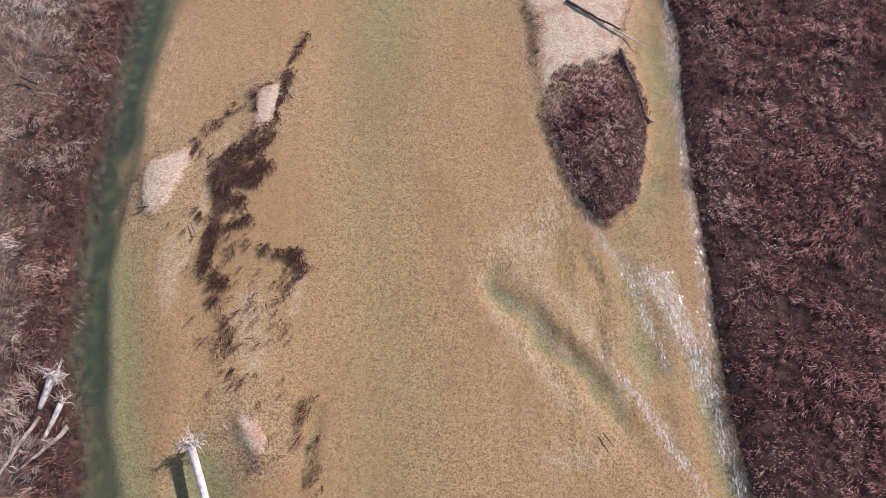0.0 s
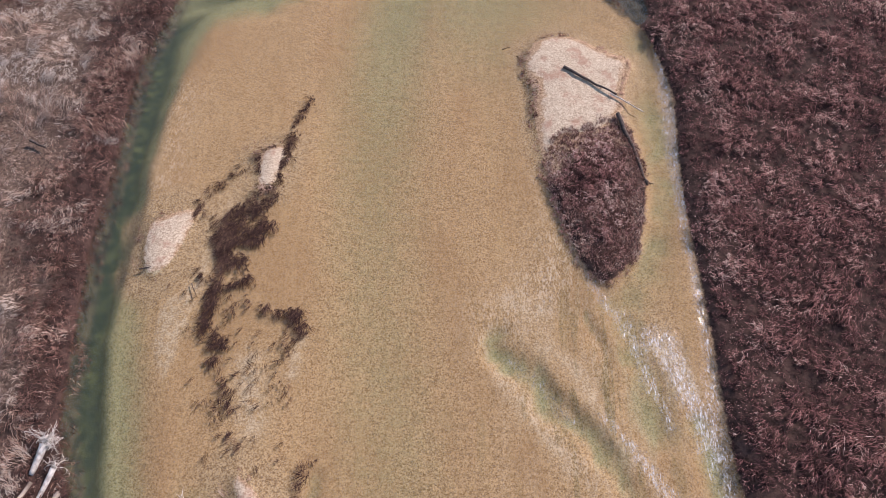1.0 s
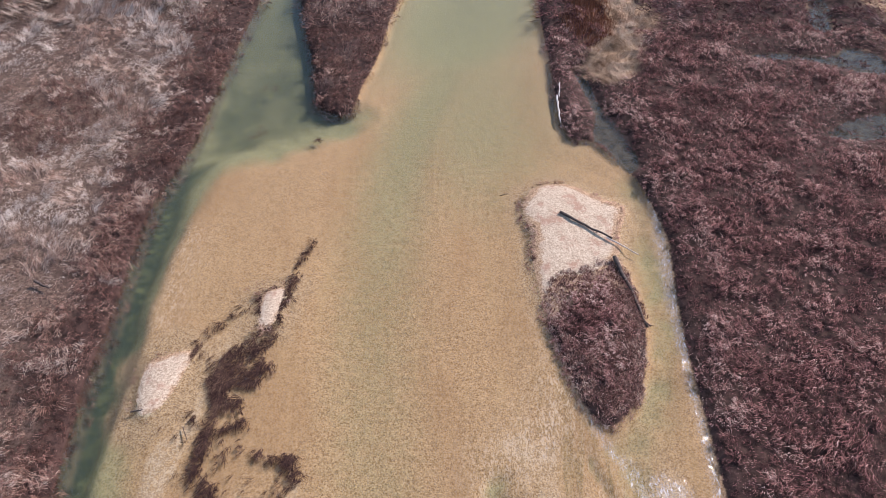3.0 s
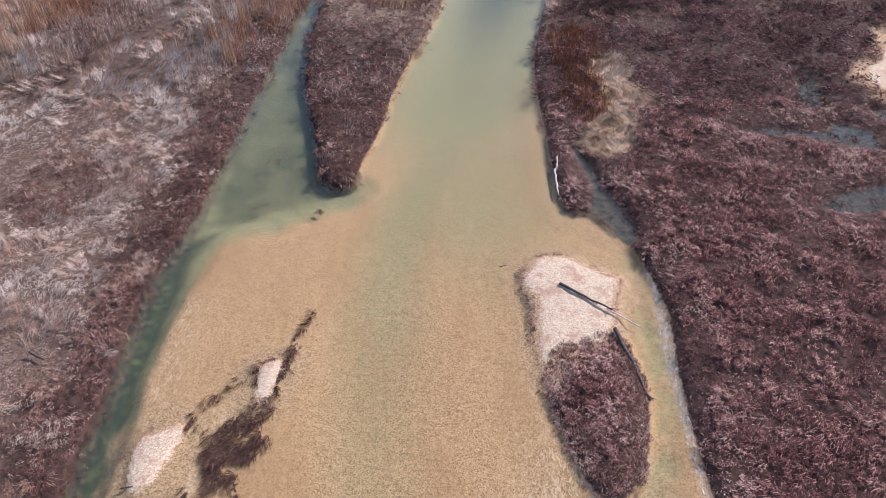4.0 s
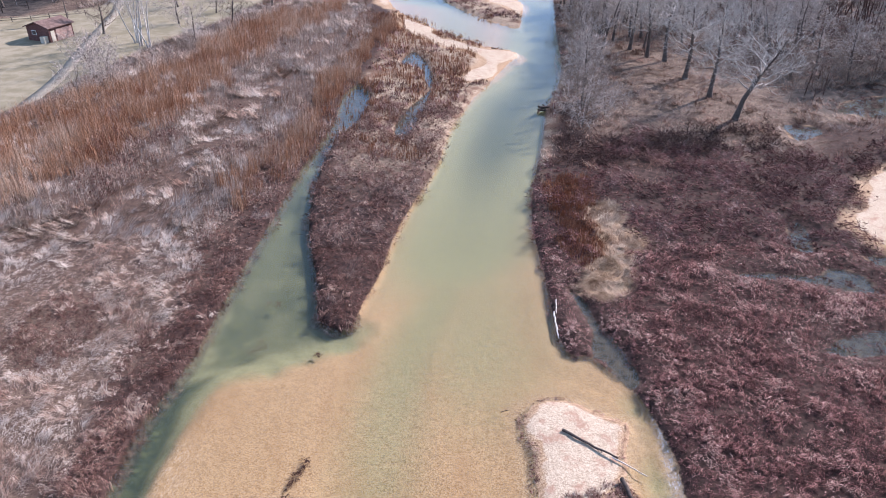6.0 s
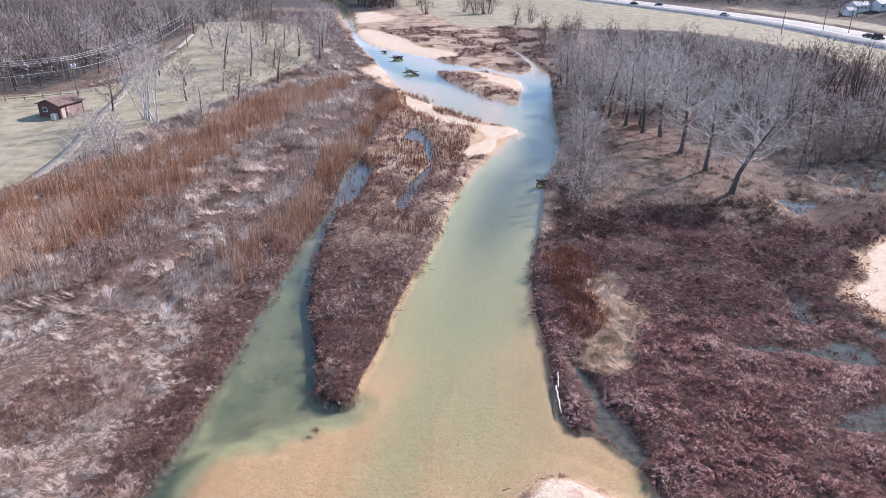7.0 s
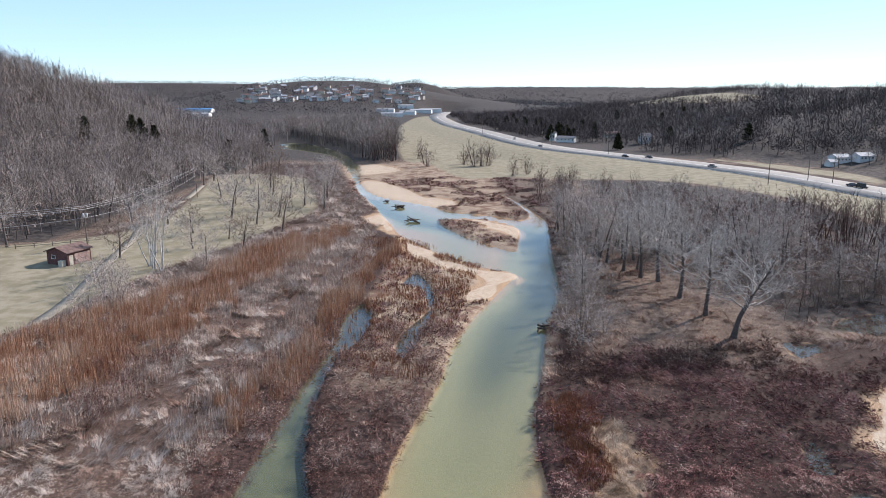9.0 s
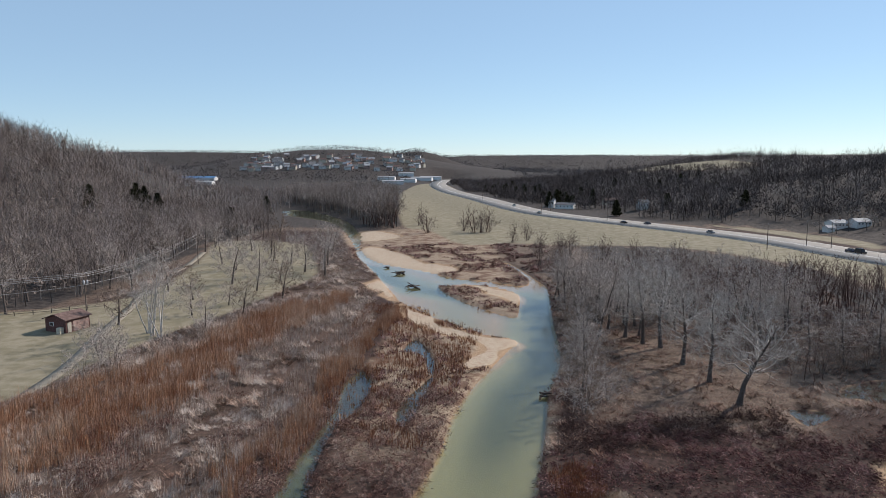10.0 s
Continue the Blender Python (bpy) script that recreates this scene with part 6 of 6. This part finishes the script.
poles = [(-152, 134, 11), (-90.4, 173.5, 10.5), (-93, 262, 11)]
for k, (x, y, tall) in enumerate(poles):
    utility_pole(x, y, tall, 60 if k < 2 else 0, k == 1)
for (x0, y0, h0), (x1, y1, h1) in zip(poles, poles[1:]):
    for o, drop, low in ((-1.0, 1.6, 0.4), (0, 1.3, -0.2), (1.0, 1.6, 0.4), (0.1, 2.0, 2.8)):
        a = np.array([x0 + o, y0 - o, ground_z(x0, y0) + h0 - low])
        b = np.array([x1 + o, y1 - o, ground_z(x1, y1) + h1 - low])
        t = np.linspace(0, 1, 14)[:, None]
        line = a + (b - a) * t - np.array([0, 0, drop]) * (4 * t * (1 - t))
        w = Wood()
        w.tube(line, np.full(14, 0.045), 4)
        tagged(part("power_line", w.mesh("power_line"), M_WIRE), "thin power line sagging between wooden poles", "cable", "power lines")
for x, y in ((130, 280), (152, 292), (158, 284), (66, 475), (35, 640), (76, 500), (98, 420), (176, 268)):
    utility_pole(x, y, 11, 70, z=3.7)

# a wire fence on the lawn
fence = thing("fence", -128, 158, 0, "low weathered fence along the lawn", "fence")
for k in range(12):
    fx, fy = 38.0 * k / 11, 24.0 * k / 11
    gz = ground_z(-128 + fx, 158 + fy)
    part("post", box(fx - 0.07, fx + 0.07, fy - 0.07, fy + 0.07, gz - 0.3, gz + 1.25), M_POLE, fence)
    if k:
        for hgt in (0.55, 1.05):
            w = Wood()
            w.tube([(pfx, pfy, pgz + hgt), (fx, fy, gz + hgt)], [0.06, 0.06], 4)
            part("rail", w.mesh("rail"), M_POLE, fence)
    pfx, pfy, pgz = fx, fy, gz

M_TYRE = plain("tyre_rubber", (0.02, 0.02, 0.02), (0.04, 0.04, 0.04), 3.0)


def car(x, y, turn, paint, label, tall=1.45, long=4.6, box_cab=False):
    root = thing("car", x, y, 4.13, label, "car", "cars on the highway")
    root.rotation_euler = (0, 0, radians(turn))
    part("body", box(-long / 2, long / 2, -0.9, 0.9, 0.3, 0.85, 0.12), paint, root)
    bm = box(-long * 0.32, long * (0.46 if box_cab else 0.22), -0.8, 0.8, 0.84, tall, 0.1)
    for v in bm.verts:
        if v.co.z > 1.1:
            v.co.x *= 0.8
            v.co.y *= 0.88
    part("cabin", bm, M_GLASS if not box_cab else paint, root, "dark glazed cabin")
    for wx0 in (-long * 0.3, long * 0.3):
        for wy0 in (-0.85, 0.85):
            w = Wood()
            w.tube([(wx0, wy0 - 0.1, 0.33), (wx0, wy0 - 0.08, 0.33), (wx0, wy0 + 0.08, 0.33), (wx0, wy0 + 0.1, 0.33)], [0.28, 0.33, 0.33, 0.28], 14)
            part("wheel", w.mesh("wheel"), M_TYRE, root)
    return root


P_DARK = plain("dark_blue_paint", (0.02, 0.03, 0.06), (0.03, 0.04, 0.08), 1.0, rough=0.25, spec=0.5)
P_BLACK = plain("black_paint", (0.012, 0.012, 0.014), (0.02, 0.02, 0.022), 1.0, rough=0.25, spec=0.5)
P_SILVER = plain("silver_paint", (0.35, 0.36, 0.38), (0.42, 0.43, 0.45), 1.0, rough=0.3, metal=0.5)
P_WHITE = plain("white_paint", (0.6, 0.6, 0.6), (0.7, 0.7, 0.7), 1.0, rough=0.3)
for y, o, paint, label, tall in ((272, 3, P_DARK, "dark blue car driving on the highway", 1.4), (267, 3, P_BLACK, "black van driving on the highway", 2.0),
                                 (345, -4, P_SILVER, "silver car driving on the highway", 1.45), (395, 4, P_DARK, "dark car driving on the highway", 1.45),
                                 (402, -4, P_BLACK, "black car driving on the highway", 1.45), (560, 4, P_WHITE, "white car far along the highway", 1.5), (480, -4, P_SILVER, "grey car far along the highway", 1.45)):
    i = int(np.argmin(np.abs(mid_line[:, 1] - y)))
    d = mid_line[i + 1] - mid_line[i]
    ang = math.degrees(math.atan2(d[1], d[0]))
    x = float(np.interp(y, highway_line[:, 1], highway_line[:, 0])) + o
    car(x, y, ang + (180 if o < 0 else 0), paint, label, tall, 5.0 if tall > 1.8 else 4.6, tall > 1.8)

# ---------------------------------------------------------------- evergreen cedars
M_CEDAR = blade_material("dark_cedar_needles", [(0.022, 0.030, 0.014), (0.042, 0.054, 0.024), (0.065, 0.074, 0.034), (0.095, 0.10, 0.045)])


def cedar(x, y, tall, wide):
    root = thing("cedar", x, y, ground_z(x, y), "dark green conical cedar among bare trees", "tree", "cedars")
    log_part("trunk", np.linspace((0, 0, -0.5), (0, 0, tall * 0.9), 5), np.linspace(0.25, 0.04, 5), M_BARK, root, 6)
    n = 1500
    t = rng.random(n) ** 0.8
    az = rng.random(n) * 6.283
    r = wide * (1 - t) ** 0.8 * (0.35 + 0.75 * rng.random(n)) * (0.8 + 0.4 * np.sin(az * 3 + t * 20))
    c = np.stack([r * np.cos(az), r * np.sin(az), 0.6 + t * (tall - 0.6)], -1)
    d = np.stack([np.cos(az), np.sin(az), 0.5 + 0 * az], -1) * 0.5 + rng.normal(size=(n, 3)) * 0.3
    w = np.cross(d, rng.normal(size=(n, 3))) * 0.5
    v = np.stack([c - w, c + w, c + d * 1.3], 1).reshape(-1, 3)
    part("crown", soup("crown", v, np.arange(n * 3).reshape(-1, 3), {"tint": np.repeat(rng.random(n), 3)}), M_CEDAR, root)


for x, y, tall in ((-166, 388, 17), (-173, 394, 16), (-160, 392, 15), (-178, 352, 12), (-169, 382, 14), (-124, 410, 11), (-121, 396, 12), (-132, 520, 13), (112, 455, 10), (82, 545, 12), (90, 560, 13), (150, 470, 10),
                   (185, 430, 10), (190, 620, 8), (215, 640, 8), (235, 650, 7), (170, 700, 8)):
    cedar(x, y, tall, tall * 0.32)
for k in range(26):
    y = rng.uniform(540, 900)
    cedar(float(np.interp(y, highway_line[:, 1], highway_line[:, 0])) + rng.uniform(34, 80), y, rng.uniform(7, 12), rng.uniform(2.4, 3.8))
